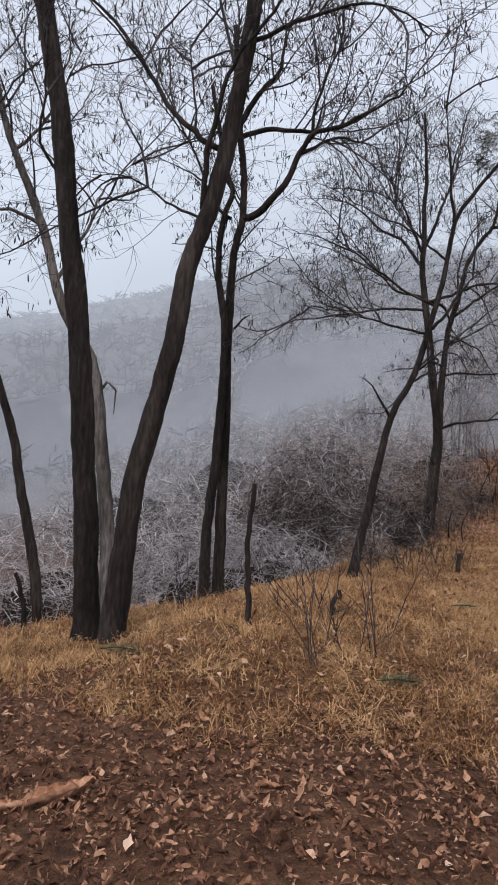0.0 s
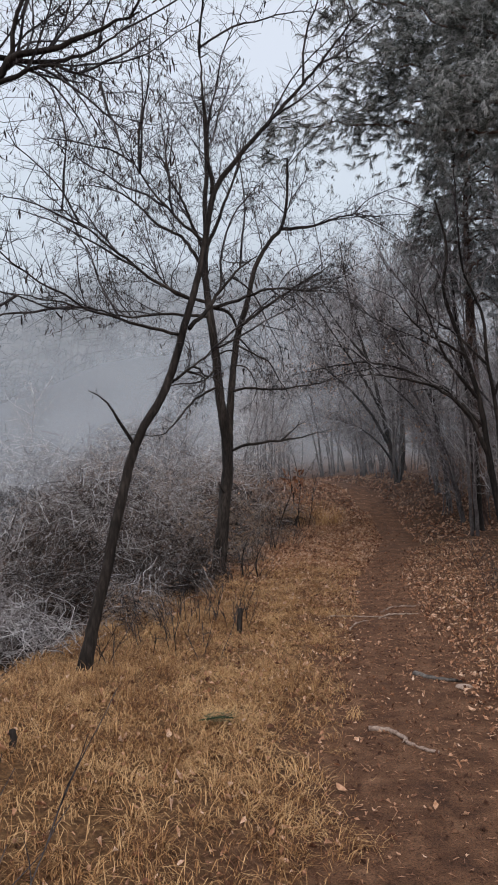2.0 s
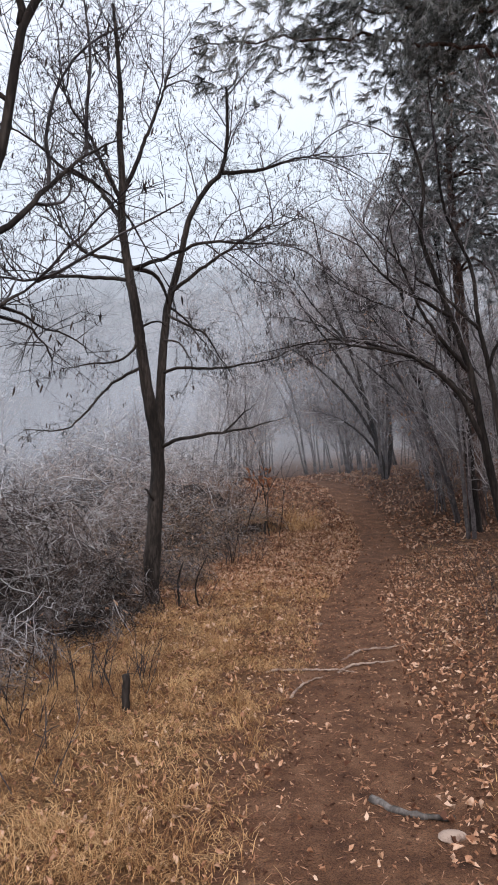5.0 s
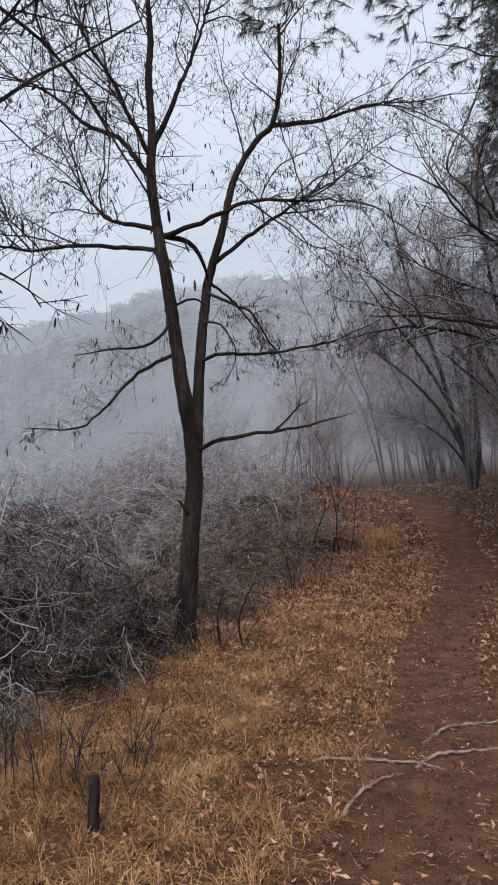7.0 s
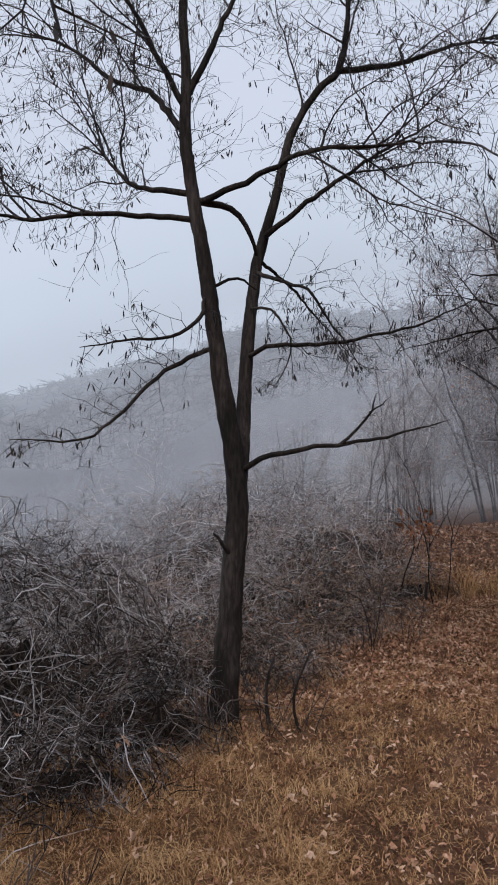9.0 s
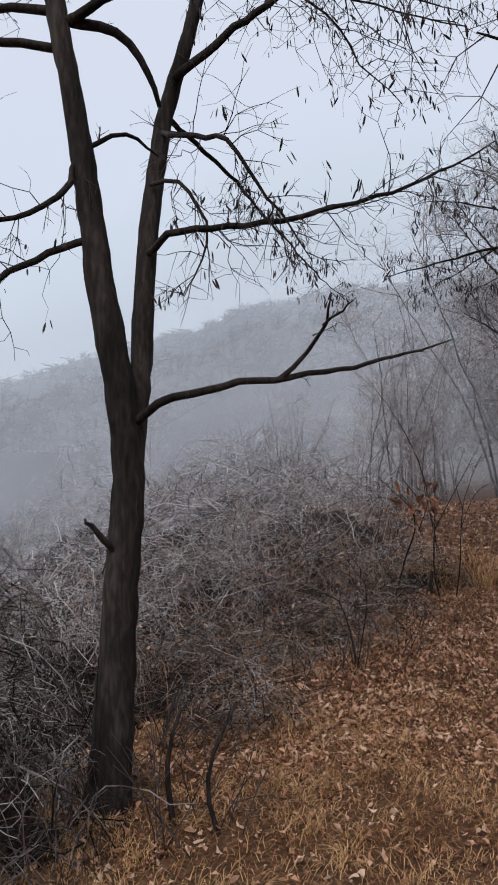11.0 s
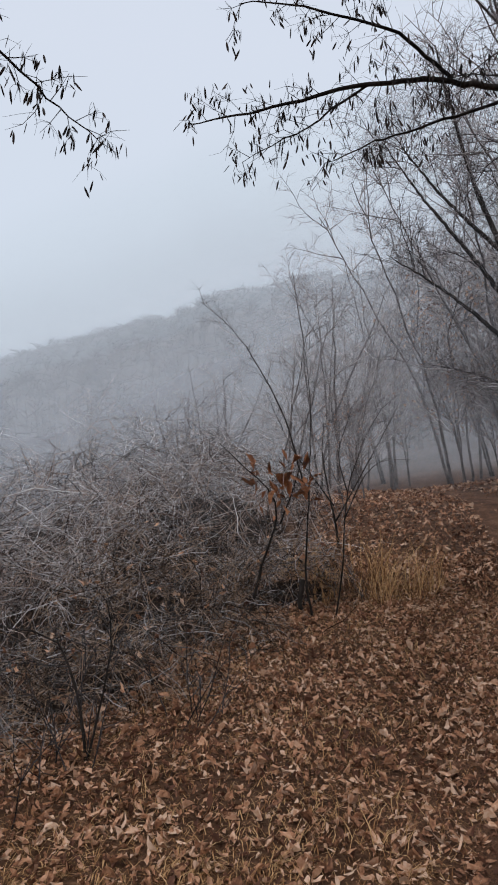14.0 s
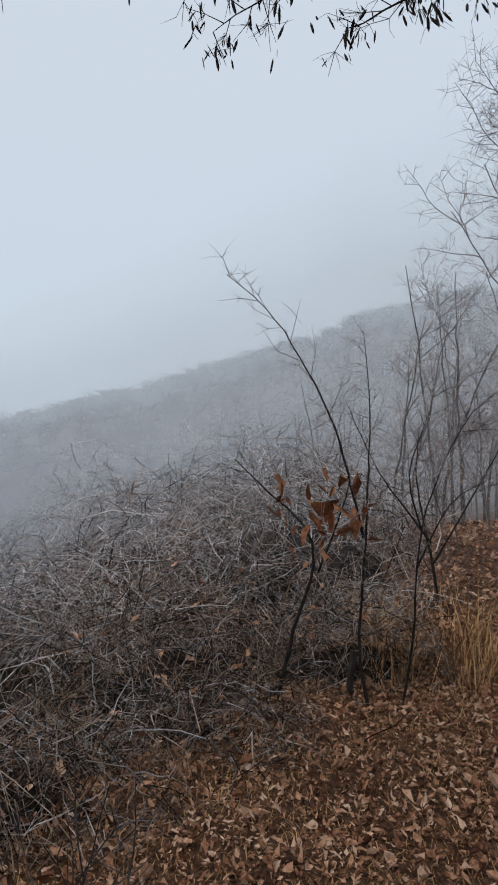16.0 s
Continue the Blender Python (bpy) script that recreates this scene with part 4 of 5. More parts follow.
        f = np.concatenate([np.stack([idx[:, :-1, j], idx[:, :-1, (j + 1) % 3], idx[:, 1:, (j + 1) % 3], idx[:, 1:, j]], -1).reshape(-1, 4) for j in range(2)])
        g = Geo()
        g.v, g.f = [q.reshape(-1, 3)], f.tolist()
        part(nm, g, m, e, lb)["kind"] = "stuff"
    if leaves:
        g = Geo()
        ok = rnd.choice(stems, leaves)
        scatter_leaves(g, pts[ok, rnd.integers(1, k, leaves)], rnd, 0.05, 0.09, 1.2)
        part("leaf_spray", g, M_LEAF, e, "withered tan leaves caught in the stems")["kind"] = "stuff"
    return e


def scatter_leaves(g, at, rnd, small, large, tilt, crumple=1.25, slim=1.0):
    """Crumpled dead leaves: three columns of points along the midrib with uneven lobes, curled margins and a bent tip."""
    n = len(at)
    s = small + (large - small) * rnd.uniform(0, 1, (n, 1)) ** 2.0
    h = rnd.uniform(0, 2 * math.pi, n)
    a = np.stack([np.cos(h), np.sin(h), rnd.normal(0, tilt * 0.5, n)], -1)
    a /= np.linalg.norm(a, axis=1)[:, None]
    b = np.cross(np.stack([0 * h, 0 * h, 1 + 0 * h], -1) + rnd.normal(0, tilt * 0.5, (n, 3)), a)
    b /= np.linalg.norm(b, axis=1)[:, None]
    c = np.cross(a, b)
    wide, curl, bow = slim * rnd.uniform(0.17, 0.36, (n, 1)) * s, crumple * rnd.normal(0.16, 0.22, (n, 1)) * s, crumple * rnd.normal(0.12, 0.22, (n, 1)) * s
    p = [at - a * s * 0.5]
    for u, w in ((-0.28, 0.75), (0.0, 1.0), (0.27, 0.7)):
        mid = at + a * s * u + c * bow * (u + 0.5) ** 2
        for side in (1, 0, -1):
            lobe = w * rnd.uniform(0.4, 1.3, (n, 1))
            p.append(mid + side * b * wide * lobe + abs(side) * c * (curl * lobe + rnd.normal(0, 0.05, (n, 1)) * s) + abs(side) * a * s * rnd.normal(0.03, 0.06, (n, 1)))
    p.append(at + a * s * 0.55 + c * bow * 1.3)
    v = np.stack(p, 1).reshape(-1, 3)
    o = (np.arange(n) * 11)[:, None, None]
    t = [[0, 2, 1], [0, 3, 2], [10, 7, 8], [10, 8, 9]]
    for r in (1, 4):
        t += [[r, r + 1, r + 4], [r, r + 4, r + 3], [r + 1, r + 2, r + 5], [r + 1, r + 5, r + 4]]
    f = (o + np.array(t)[None]).reshape(-1, 3)
    g.v.append(v)
    g.f.extend((f + g.n).tolist())
    g.n += len(v)


FROSTY, BROWN = "thicket of tangled vines white with rime", "low brown bramble thicket with withered leaves"
thicket("vine_thicket", 1.35, 13.7, 1.45, 2.1, 1.6, 5200, M_VINE_DARK, "dark domed thicket of vines touched with rime", 1, 1.0, 0.0038)
thicket("vine_thicket", 1.15, 11.3, 1.15, 0.95, 0.62, 3000, M_VINE_DARK, "dark low thicket of vines touched with rime", 2, 0.7, 0.003)
thicket("vine_thicket", 1.75, 10.45, 0.5, 0.45, 0.42, 1000, M_VINE, FROSTY, 26, 0.5, 0.0028)
thicket("vine_thicket", 2.4, 11.55, 0.55, 0.7, 0.5, 1500, M_VINE_DARK, "dark low bramble thicket with withered leaves", 27, 0.6, 0.003, leaves=25)
thicket("vine_thicket", 2.65, 12.6, 0.7, 0.8, 0.7, 1900, M_VINE_DARK, "dark small thicket of vines touched with rime", 3, 0.7, 0.003)
thicket("vine_thicket", 5.3, 23.0, 2.0, 2.6, 2.35, 3600, M_VINE, FROSTY, 4, 1.0, 0.0055, k=5)
thicket("vine_thicket", 3.2, 19.6, 1.9, 2.0, 1.15, 3200, M_VINE, FROSTY, 5, 1.0, 0.0038)
thicket("vine_thicket", 4.9, 18.9, 1.25, 1.5, 1.05, 3000, M_VINE_BROWN, "brown thicket of vines with withered leaves on the slope", 6, 0.8, 0.0034, leaves=150)
thicket("vine_thicket", 3.5, 16.4, 1.2, 1.1, 0.55, 2300, M_VINE_BROWN, BROWN, 7, 0.7, 0.003, leaves=140)
thicket("vine_thicket", 4.75, 16.5, 0.8, 0.75, 0.62, 1700, M_VINE_BROWN, BROWN, 8, 0.6, 0.0028, leaves=140)
thicket("vine_thicket", 2.3, 17.2, 1.4, 1.4, 0.7, 1700, M_VINE, FROSTY, 9, 1.0, 0.0038)
thicket("vine_thicket", 0.0, 9.0, 1.5, 1.1, 0.5, 3000, M_RIME, FROSTY, 10, 0.7, 0.0035)
thicket("vine_thicket", -2.4, 8.4, 1.6, 1.3, 0.4, 2400, M_RIME, FROSTY, 11, 0.7, 0.0035)
thicket("vine_thicket", -0.8, 11.6, 1.5, 1.3, 0.35, 2000, M_RIME, FROSTY, 12, 0.8, 0.004)
thicket("vine_thicket", -3.4, 13.5, 2.2, 1.8, 0.3, 1700, M_RIME, FROSTY, 13, 0.9, 0.006, k=4)
thicket("vine_thicket", -1.2, 17.5, 2.4, 2.2, 0.7, 2200, M_RIME, FROSTY, 14, 1.0, 0.007, k=4)
thicket("vine_thicket", 0.9, 22.5, 2.4, 2.6, 1.2, 2200, M_VINE, FROSTY, 15, 1.1, 0.0075, k=4)
thicket("vine_thicket", 3.7, 30.5, 2.6, 3.0, 3.8, 2900, M_VINE, FROSTY, 16, 1.2, 0.0085, k=4)
thicket("vine_thicket", -0.8, 31.0, 2.8, 3.0, 3.2, 2200, M_RIME, FROSTY, 17, 1.2, 0.0085, k=4)
thicket("vine_thicket", -4.5, 27.0, 3.0, 3.0, 1.2, 1700, M_RIME, FROSTY, 18, 1.2, 0.009, k=4)
thicket("vine_thicket", 6.3, 20.4, 0.8, 1.0, 0.85, 1800, M_VINE, FROSTY, 19, 0.8)
thicket("vine_thicket", 4.3, 21.4, 1.7, 1.9, 1.55, 2600, M_VINE, FROSTY, 23, 1.0, 0.005, k=5)
thicket("vine_thicket", 1.6, 18.6, 1.8, 1.9, 0.85, 2200, M_VINE, FROSTY, 24, 1.0, 0.005, k=5)
thicket("vine_thicket", 2.6, 25.8, 2.6, 2.4, 2.55, 2900, M_VINE, FROSTY, 25, 1.2, 0.007, k=4)
thicket("vine_thicket", 6.15, 18.75, 0.75, 0.6, 0.95, 1500, M_VINE_BROWN, BROWN, 28, 0.6, 0.003, leaves=70)
thicket("vine_thicket", 5.45, 17.45, 0.7, 0.6, 0.62, 1500, M_VINE_BROWN, BROWN, 29, 0.6, 0.003, leaves=80)
thicket("vine_thicket", 4.15, 15.45, 0.75, 0.55, 0.42, 1300, M_VINE_BROWN, BROWN, 30, 0.55, 0.0028, leaves=70)
thicket("vine_thicket", 3.9, 14.2, 0.55, 0.6, 0.4, 1100, M_VINE_BROWN, BROWN, 20, 0.6, 0.0035, leaves=30)
thicket("vine_thicket", 1.6, 9.6, 0.5, 0.55, 0.42, 1100, M_VINE_BROWN, BROWN, 21, 0.5, 0.003, core=False, leaves=25)
thicket("vine_thicket", 6.9, 9.4, 0.6, 1.3, 0.75, 1200, M_VINE_BROWN, "thin brown shrubby growth beside the path", 22, 0.6, 0.003, core=False, leaves=40)


# ---- trees in the mist ----
def mist_tree(seed, height, lean, stems=1, spread=1.0, rime=M_HOAR, leaves=0):
    """A slim rimed tree, built once and repeated."""
    rnd = np.random.default_rng(seed)
    e = thing("misty_tree", 0, 0, -50, "slim bare tree white with rime, standing in mist", "tree", "trees in the mist")
    gt, gl = Geo(), Geo()
    for s in range(stems):
        a = rnd.uniform(0, 2 * math.pi)
        off = np.array([math.cos(a), math.sin(a), 0]) * (0.12 * s)
        tilt = np.array([lean + rnd.normal(0, 0.07), rnd.normal(0, 0.07), 0]) * height * (1 + 0.5 * s)
        h = height * rnd.uniform(0.8, 1.0)
        ln = spline([off + [0, 0, -0.25], off + tilt * 0.2 + [0, 0, h * 0.33], off + tilt * 0.6 + [0, 0, h * 0.66], off + tilt + [0, 0, h]], 0.35, 0.02, seed + s)
        g = Geo()
        r = 0.0062 * height * rnd.uniform(0.8, 1.1)
        g.tube(ln, np.linspace(r, 0.008, len(ln)), 6)
        part("trunk", g, M_WOOD_FAR, e, "", True)
        for _ in range(int(17 / stems + 4)):
            j = rnd.integers(int(len(ln) * 0.25), len(ln) - 1)
            ang = rnd.uniform(0, 2 * math.pi)
            L = height * rnd.uniform(0.16, 0.34) * spread * (1.25 - 0.5 * j / len(ln))
            b = sprig(gt, ln[j], np.array([math.cos(ang), math.sin(ang), rnd.uniform(0.5, 1.3)]), L, 0.2, 0.03, 0.14, rnd)
            gt.tube(b, np.linspace(0.013, 0.004, len(b)), 3, False)
            twiggery(gt, None, [b], rnd, 0.16, 0.8, 0.08, 0.8, 0.03, 0, 3, 0.0055, 0.65, seg=0.42)
            if leaves:
                scatter_leaves(gl, b[rnd.integers(0, len(b), leaves)] + rnd.normal(0, 0.15, (leaves, 3)), rnd, 0.06, 0.1, 2)
    part("twig_spray", gt, rime, e, "rime-covered twigs")["kind"] = "stuff"
    if gl.n:
        part("leaf_spray", gl, M_LEAF, e, "withered brown leaves still hanging")["kind"] = "stuff"
    return e


KINDS = [mist_tree(31, 6.0, 0.05, 1, 1.0, M_HOAR), mist_tree(32, 7.0, -0.15, 2, 1.0, M_HOAR), mist_tree(33, 5.0, 0.1, 3, 1.2, M_HOAR), mist_tree(34, 6.5, -0.25, 2, 1.1, M_MAUVE), mist_tree(35, 4.2, -0.1, 2, 1.3, M_RIME, 9), mist_tree(36, 6.0, 0.0, 6, 0.75, M_MAUVE)]
prnd = np.random.default_rng(99)


def plant(k, x, y, scale=1.0):
    copy_thing(KINDS[k], Matrix.Translation((x, y, gz(x, y))) @ pose(0, 0, 0, 0, 0, prnd.uniform(-50, 50)) @ Matrix.Scale(scale, 4))


spots = []
for _ in range(3000):
    y = prnd.uniform(13.5, 40)
    x = wood_x(y) + prnd.exponential(4.6)
    if x > 26 or any((x - a) ** 2 + (y - b) ** 2 < 0.6 for a, b in spots) or math.hypot(x - 8.5, y - 12.4) < 1.2:
        continue
    spots.append((x, y))
    plant(int(prnd.choice([0, 1, 2, 3, 3, 4])), x, y, prnd.uniform(0.9, 1.2) + 0.012 * max(0, y - 16))
    if len(spots) >= 52:
        break
for x, y, k, s in ((8.9, 9.6, 3, 0.8), (10.2, 11.5, 1, 1.0), (9.8, 13.6, 3, 1.0), (11.5, 13.2, 0, 1.0), (9.3, 8.0, 1, 0.9)):
    plant(k, x, y, s)
for _ in range(32):
    y = prnd.uniform(13.5, 28)
    plant(int(prnd.choice([2, 2, 4])), float(wood_x(y)) + prnd.uniform(0.0, 3.4), y, prnd.uniform(0.4, 0.75))
for _ in range(30):
    y = prnd.uniform(30, 56)
    x = prnd.uniform(-9, 11) * (y / 38)
    plant(int(prnd.choice([0, 2, 2])), x, y, prnd.uniform(0.55, 0.9))
for x, y, k, s in ((11.9, 21.5, 3, 1.1), (12.4, 18.2, 1, 1.0), (11.6, 26.5, 3, 1.1), (7.6, 25.7, 5, 0.78), (6.7, 25.2, 2, 0.8), (8.3, 27.5, 2, 0.9), (9.6, 33.5, 2, 1.1), (4.6, 29.7, 5, 0.72), (5.4, 30.6, 5, 0.8), (4.2, 36.0, 2, 0.8), (-1.5, 46.0, 0, 1.45), (6.0, 36.0, 2, 0.85), (-2.4, 26.5, 2, 0.62), (0.4, 28.4, 2, 0.72), (-1.3, 29.5, 2, 0.66), (1.7, 31.0, 4, 0.72), (-3.4, 31.0, 4, 0.8), (7.9, 24.0, 4, 0.42), (7.3, 22.4, 4, 0.34)):
    plant(k, x, y, s)
for proto in KINDS:
    for o in (*proto.children_recursive, proto):
        bpy.data.objects.remove(o)


def far_wood():
    """The bare woods on the hill across the valley: thin upright strokes of wood with forked tops."""
    rnd = np.random.default_rng(5)
    n = 4200
    az, r = np.radians(rnd.uniform(-58, 50, n)), rnd.uniform(52, 150, n)
    x, y = 3 + r * np.sin(az), 8 + r * np.cos(az)
    g = Geo()
    foot = np.stack([x, y, ground_z(x, y) - 0.3], -1)
    h = rnd.uniform(1.8, 4.2, n) * np.interp(r, [90, 130], [1, 0.35])
    for f, t in zip(foot, h):
        top = f + [rnd.normal(0, 0.4), rnd.normal(0, 0.4), t]
        g.tube(np.array([f, top]), [0.13, 0.04], 3, False)
        for _ in range(4):
            c = f + (top - f) * rnd.uniform(0.2, 0.85)
            tip = c + [rnd.normal(0, 1.0), rnd.normal(0, 1.0), rnd.uniform(0.2, 0.8)]
            g.tube(np.array([c, tip]), [0.09, 0.06], 3, False)
    tagged(new("hillside_wood", g.mesh("hillside_wood", M_WOOD_FAR)), "distant bare woods on the misty hillside", "woods", kind="stuff")


far_wood()

# ---- dry grass ----
def clumpy(x, y):
    return 0.5 + 0.5 * np.sin(2.1 * x + 1.7 * np.sin(1.3 * y)) * np.sin(1.9 * y + 1.1 * np.sin(1.7 * x))


def blades(g, x, y, rnd, short, tall, lie, width=0.0028, lift=0.0, stray=1.5):
    n = len(x)
    z = ground_z(x, y) - 0.01 + lift
    p0 = np.stack([x, y, z], -1)
    flow = 1.2 + 1.3 * np.sin(0.9 * x + 0.5 * y) + 1.1 * np.sin(0.7 * y - 1.3 * x) + rnd.normal(0, stray, n)
    d = np.stack([np.cos(flow), np.sin(flow), 0 * x], -1)
    L = rnd.uniform(short, tall, (n, 1)) * (0.7 + 0.6 * clumpy(2.3 * x + 1, 2.1 * y))[:, None]
    ly = np.clip(lie + 0.35 * (0.5 - clumpy(1.7 * x, 1.9 * y))[:, None] + rnd.normal(0, 0.26, (n, 1)), 0.3, 1.62)
    up = np.array([0, 0, 1.0])
    p1 = p0 + L * 0.45 * (up * np.cos(ly * 0.65) + d * np.sin(ly * 0.65))
    p2 = p1 + L * 0.45 * (up * np.cos(ly * 1.35) + d * np.sin(ly * 1.35)) + rnd.normal(0, 0.01, (n, 3))
    w = np.stack([-np.sin(flow), np.cos(flow), 0 * x], -1) * width * rnd.uniform(0.6, 1.4, (n, 1))
    v = np.stack([p0 - w, p0 + w, p1 - w, p1 + w, p2 + (p2 - p1) * 0.25], 1).reshape(-1, 3)
    o = (np.arange(n) * 5)[:, None]
    f = [*(o + np.array([[0, 1, 3, 2]])).tolist(), *(o + np.array([[2, 3, 4]])).tolist()]
    g.v.append(v)
    g.f.extend([[i + g.n for i in q] for q in f])
    g.n += len(v)


grnd = np.random.default_rng(17)


def lawn(count, y0, y1, keep, spans):
    y = grnd.uniform(y0, y1, count)
    lo, hi = edge_x(y) - 0.5, path_x(y) - 0.62 + 0.3 * wavy(2.2 * y, y) + grnd.normal(0, 0.12, count)
    if spans == "right":
        lo, hi = path_x(y) + 0.7, path_x(y) + 2.4
    x = lo + (hi - lo) * grnd.uniform(0, 1, count)
    ok = (grnd.uniform(0, 1, count) < keep * (0.35 + 0.65 * clumpy(x, y))) & (y + 0.5 * x > 2.9 + 0.4 * wavy(2 * x, 2 * y))
    return x[ok], y[ok]


def tufts(g, x, y, each, tall, spread, width):
    """Tussocks: blades that rise together and fall outwards over their neighbours."""
    n = len(x)
    size = grnd.uniform(0.6, 1.25, (n, 1)) * np.ones((n, each))
    way, lean = grnd.uniform(0, 6.28, (n, 1)), grnd.uniform(0, 6.28, (n, each))
    off = spread * np.sqrt(grnd.uniform(0, 1, (n, each)))
    bx, by = (x[:, None] + off * np.cos(lean)).ravel(), (y[:, None] + off * np.sin(lean)).ravel()
    flow = (np.where(grnd.uniform(0, 1, (n, each)) < 0.62, way + grnd.normal(0, 0.5, (n, each)), lean)).ravel()
    k = n * each
    L = (tall * size * grnd.uniform(0.5, 1.15, (n, each))).ravel()[:, None]
    fall = np.clip(grnd.normal(1.1, 0.3, (k, 1)), 0.35, 1.6)
    d = np.stack([np.cos(flow), np.sin(flow), 0 * flow], -1)
    up = np.array([0, 0, 1.0])
    p0 = np.stack([bx, by, ground_z(bx, by) - 0.012], -1)
    p1 = p0 + 0.33 * L * (up * np.cos(fall * 0.5) + d * np.sin(fall * 0.5))
    p2 = p1 + 0.36 * L * (up * np.cos(fall * 1.35) + d * np.sin(fall * 1.35))
    p3 = p2 + 0.34 * L * (up * np.cos(fall * 2.0) + d * np.sin(fall * 2.0)) + grnd.normal(0, 0.016, (k, 3))
    p3[:, 2] = np.maximum(p3[:, 2], p0[:, 2] + 0.016)
    w = np.stack([-np.sin(flow), np.cos(flow), 0 * flow], -1) * width * grnd.uniform(0.6, 1.4, (k, 1))
    v = np.stack([p0 - w, p0 + w, p1 - w, p1 + w, p2 - w * 0.8, p2 + w * 0.8, p3], 1).reshape(-1, 3)
    o = (np.arange(k) * 7)[:, None]
    g.f.extend([[i + g.n for i in q] for c in ([0, 1, 3, 2], [2, 3, 5, 4], [4, 5, 6]) for q in (o + np.array([c])).tolist()])
    g.v.append(v)
    g.n += len(v)


g = Geo()
for count, y0, y1, keep, side, tall, lie in ((26000, 3.0, 7.5, 0.95, "left", 0.15, 1.45), (16000, 7.5, 11, 0.85, "left", 0.15, 1.42), (14000, 11, 14.5, 0.8, "left", 0.15, 1.3), (9000, 14.5, 19, 0.35, "left", 0.16, 1.25), (9000, 5, 16, 0.5, "right", 0.16, 1.25)):
    gx, gy = lawn(count, y0, y1, keep, side)
    blades(g, gx, gy, grnd, 0.06, tall, lie, 0.0017)
for count, y0, y1, keep, tall in ((2500, 3.0, 7.5, 0.95, 0.15), (1500, 7.5, 11, 0.9, 0.15), (800, 11, 14.3, 0.8, 0.14)):
    gx, gy = lawn(count, y0, y1, keep, "left")
    tufts(g, gx, gy, 32, tall, 0.055, 0.0015)
gx, gy = lawn(8000, 3.2, 8.5, 0.9, "left")
blades(g, gx, gy, grnd, 0.08, 0.17, 1.58, 0.0014, 0.03, 1.3)
tagged(new("dry_grass", g.mesh("dry_grass", M_STRAW)), "matted straw-coloured dry grass along the path", "grass", kind="stuff")


def grass_clump(x, y, n, tall, r, label):
    e = thing("grass_clump", x, y, gz(x, y), label, "grass clump", "tall grass clumps")
    for _ in range(7):
        g = Geo()
        k = n // 7
        tx, ty = grnd.normal(0, r * 0.6, 2)
        a, d = grnd.uniform(0, 6.28, k), 0.35 * r * np.sqrt(grnd.uniform(0, 1, k))
        blades(g, x + tx + d * np.cos(a), y + ty + d * np.sin(a), grnd, tall * 0.35, tall, 0.75, 0.003)
        g.v = [v - np.array(e.location) for v in g.v]
        part("blade_tuft", g, M_STRAW, e)


grass_clump(6.85, 18.5, 260, 0.95, 0.35, "tall dry straw-coloured grass clump beside the saplings")
grass_clump(7.4, 18.9, 160, 0.7, 0.3, "tall dry straw-coloured grass clump beside the path")
grass_clump(6.3, 19.4, 120, 0.6, 0.25, "dry straw-coloured grass clump before the thicket")

# ---- fallen leaves ----
lrnd = np.random.default_rng(23)


def leaf_spots(n, y0, y1, off0, off1, bias=1.0):
    y = lrnd.uniform(y0, y1, n)
    x = path_x(y) + off0 + (off1 - off0) * lrnd.uniform(0, 1, n) ** bias
    return np.stack([x, y, ground_z(x, y) + lrnd.uniform(0.008, 0.035, n)], -1)


g = Geo()
for n, y0, y1, a, b, s0, s1 in ((14000, 2.5, 15.5, 0.45, 2.8, 0.018, 0.058), (4000, 16, 28, 0.5, 3.5, 0.05, 0.1), (18000, 13.2, 20, -3.2, -0.25, 0.02, 0.064), (12000, 12.8, 19, -3.4, -0.2, 0.012, 0.034), (5500, 19, 28, -2.8, -0.4, 0.04, 0.1), (3000, 10.0, 14, -2.6, -0.3, 0.016, 0.055), (1400, 6.5, 11, -1.6, -0.4, 0.015, 0.05),
                                (900, 1.6, 4.2, -3.6, 1.0, 0.015, 0.05), (1500, 3.2, 9, -3.0, -0.6, 0.02, 0.05), (260, 9, 26, -0.5, 0.5, 0.03, 0.06), (350, 2, 9, -0.55, 0.6, 0.02, 0.045), (900, 12.5, 18, -5.5, -3.4, 0.05, 0.09)):
    p = leaf_spots(n, y0, y1, a, b)
    if a < -1:
        p = p[p[:, 0] > edge_x(p[:, 1]) - 0.8]
    scatter_leaves(g, p, lrnd, s0, s1, 0.7)
tagged(new("leaf_litter", g.mesh("leaf_litter", M_LEAF)), "brown fallen leaves carpeting the ground by the path", "leaves", kind="stuff")

n = 20000
y = lrnd.uniform(1.7, 4.3, n)
x = lrnd.uniform(-1.7, 2.7, n)
p = np.stack([x, y, ground_z(x, y) + lrnd.uniform(0.004, 0.025, n)], -1)[lrnd.uniform(2.8, 4.3, n) > y]
g = Geo()
scatter_leaves(g, p, lrnd, 0.014, 0.046, 0.7)
tagged(new("shredded_litter", g.mesh("shredded_litter", M_DEBRIS)), "trodden red-brown leaf shreds covering the ground", "litter", kind="stuff")

n = 7000
y = lrnd.uniform(3.5, 15, n)
x = path_x(y) + lrnd.normal(0, 0.55, n)
g = Geo()
scatter_leaves(g, np.stack([x, y, ground_z(x, y) + 0.006], -1), lrnd, 0.01, 0.035, 0.6)
tagged(new("path_crumbs", g.mesh("path_crumbs", M_DEBRIS)), "small trodden leaf crumbs on the dirt path", "litter", kind="stuff")

shapes = []
for i in range(8):
    g = Geo()
    scatter_leaves(g, np.zeros((1, 3)), lrnd, 0.075, 0.075, 0.5)
    shapes.append(g.mesh("fallen_leaf", M_LEAF))
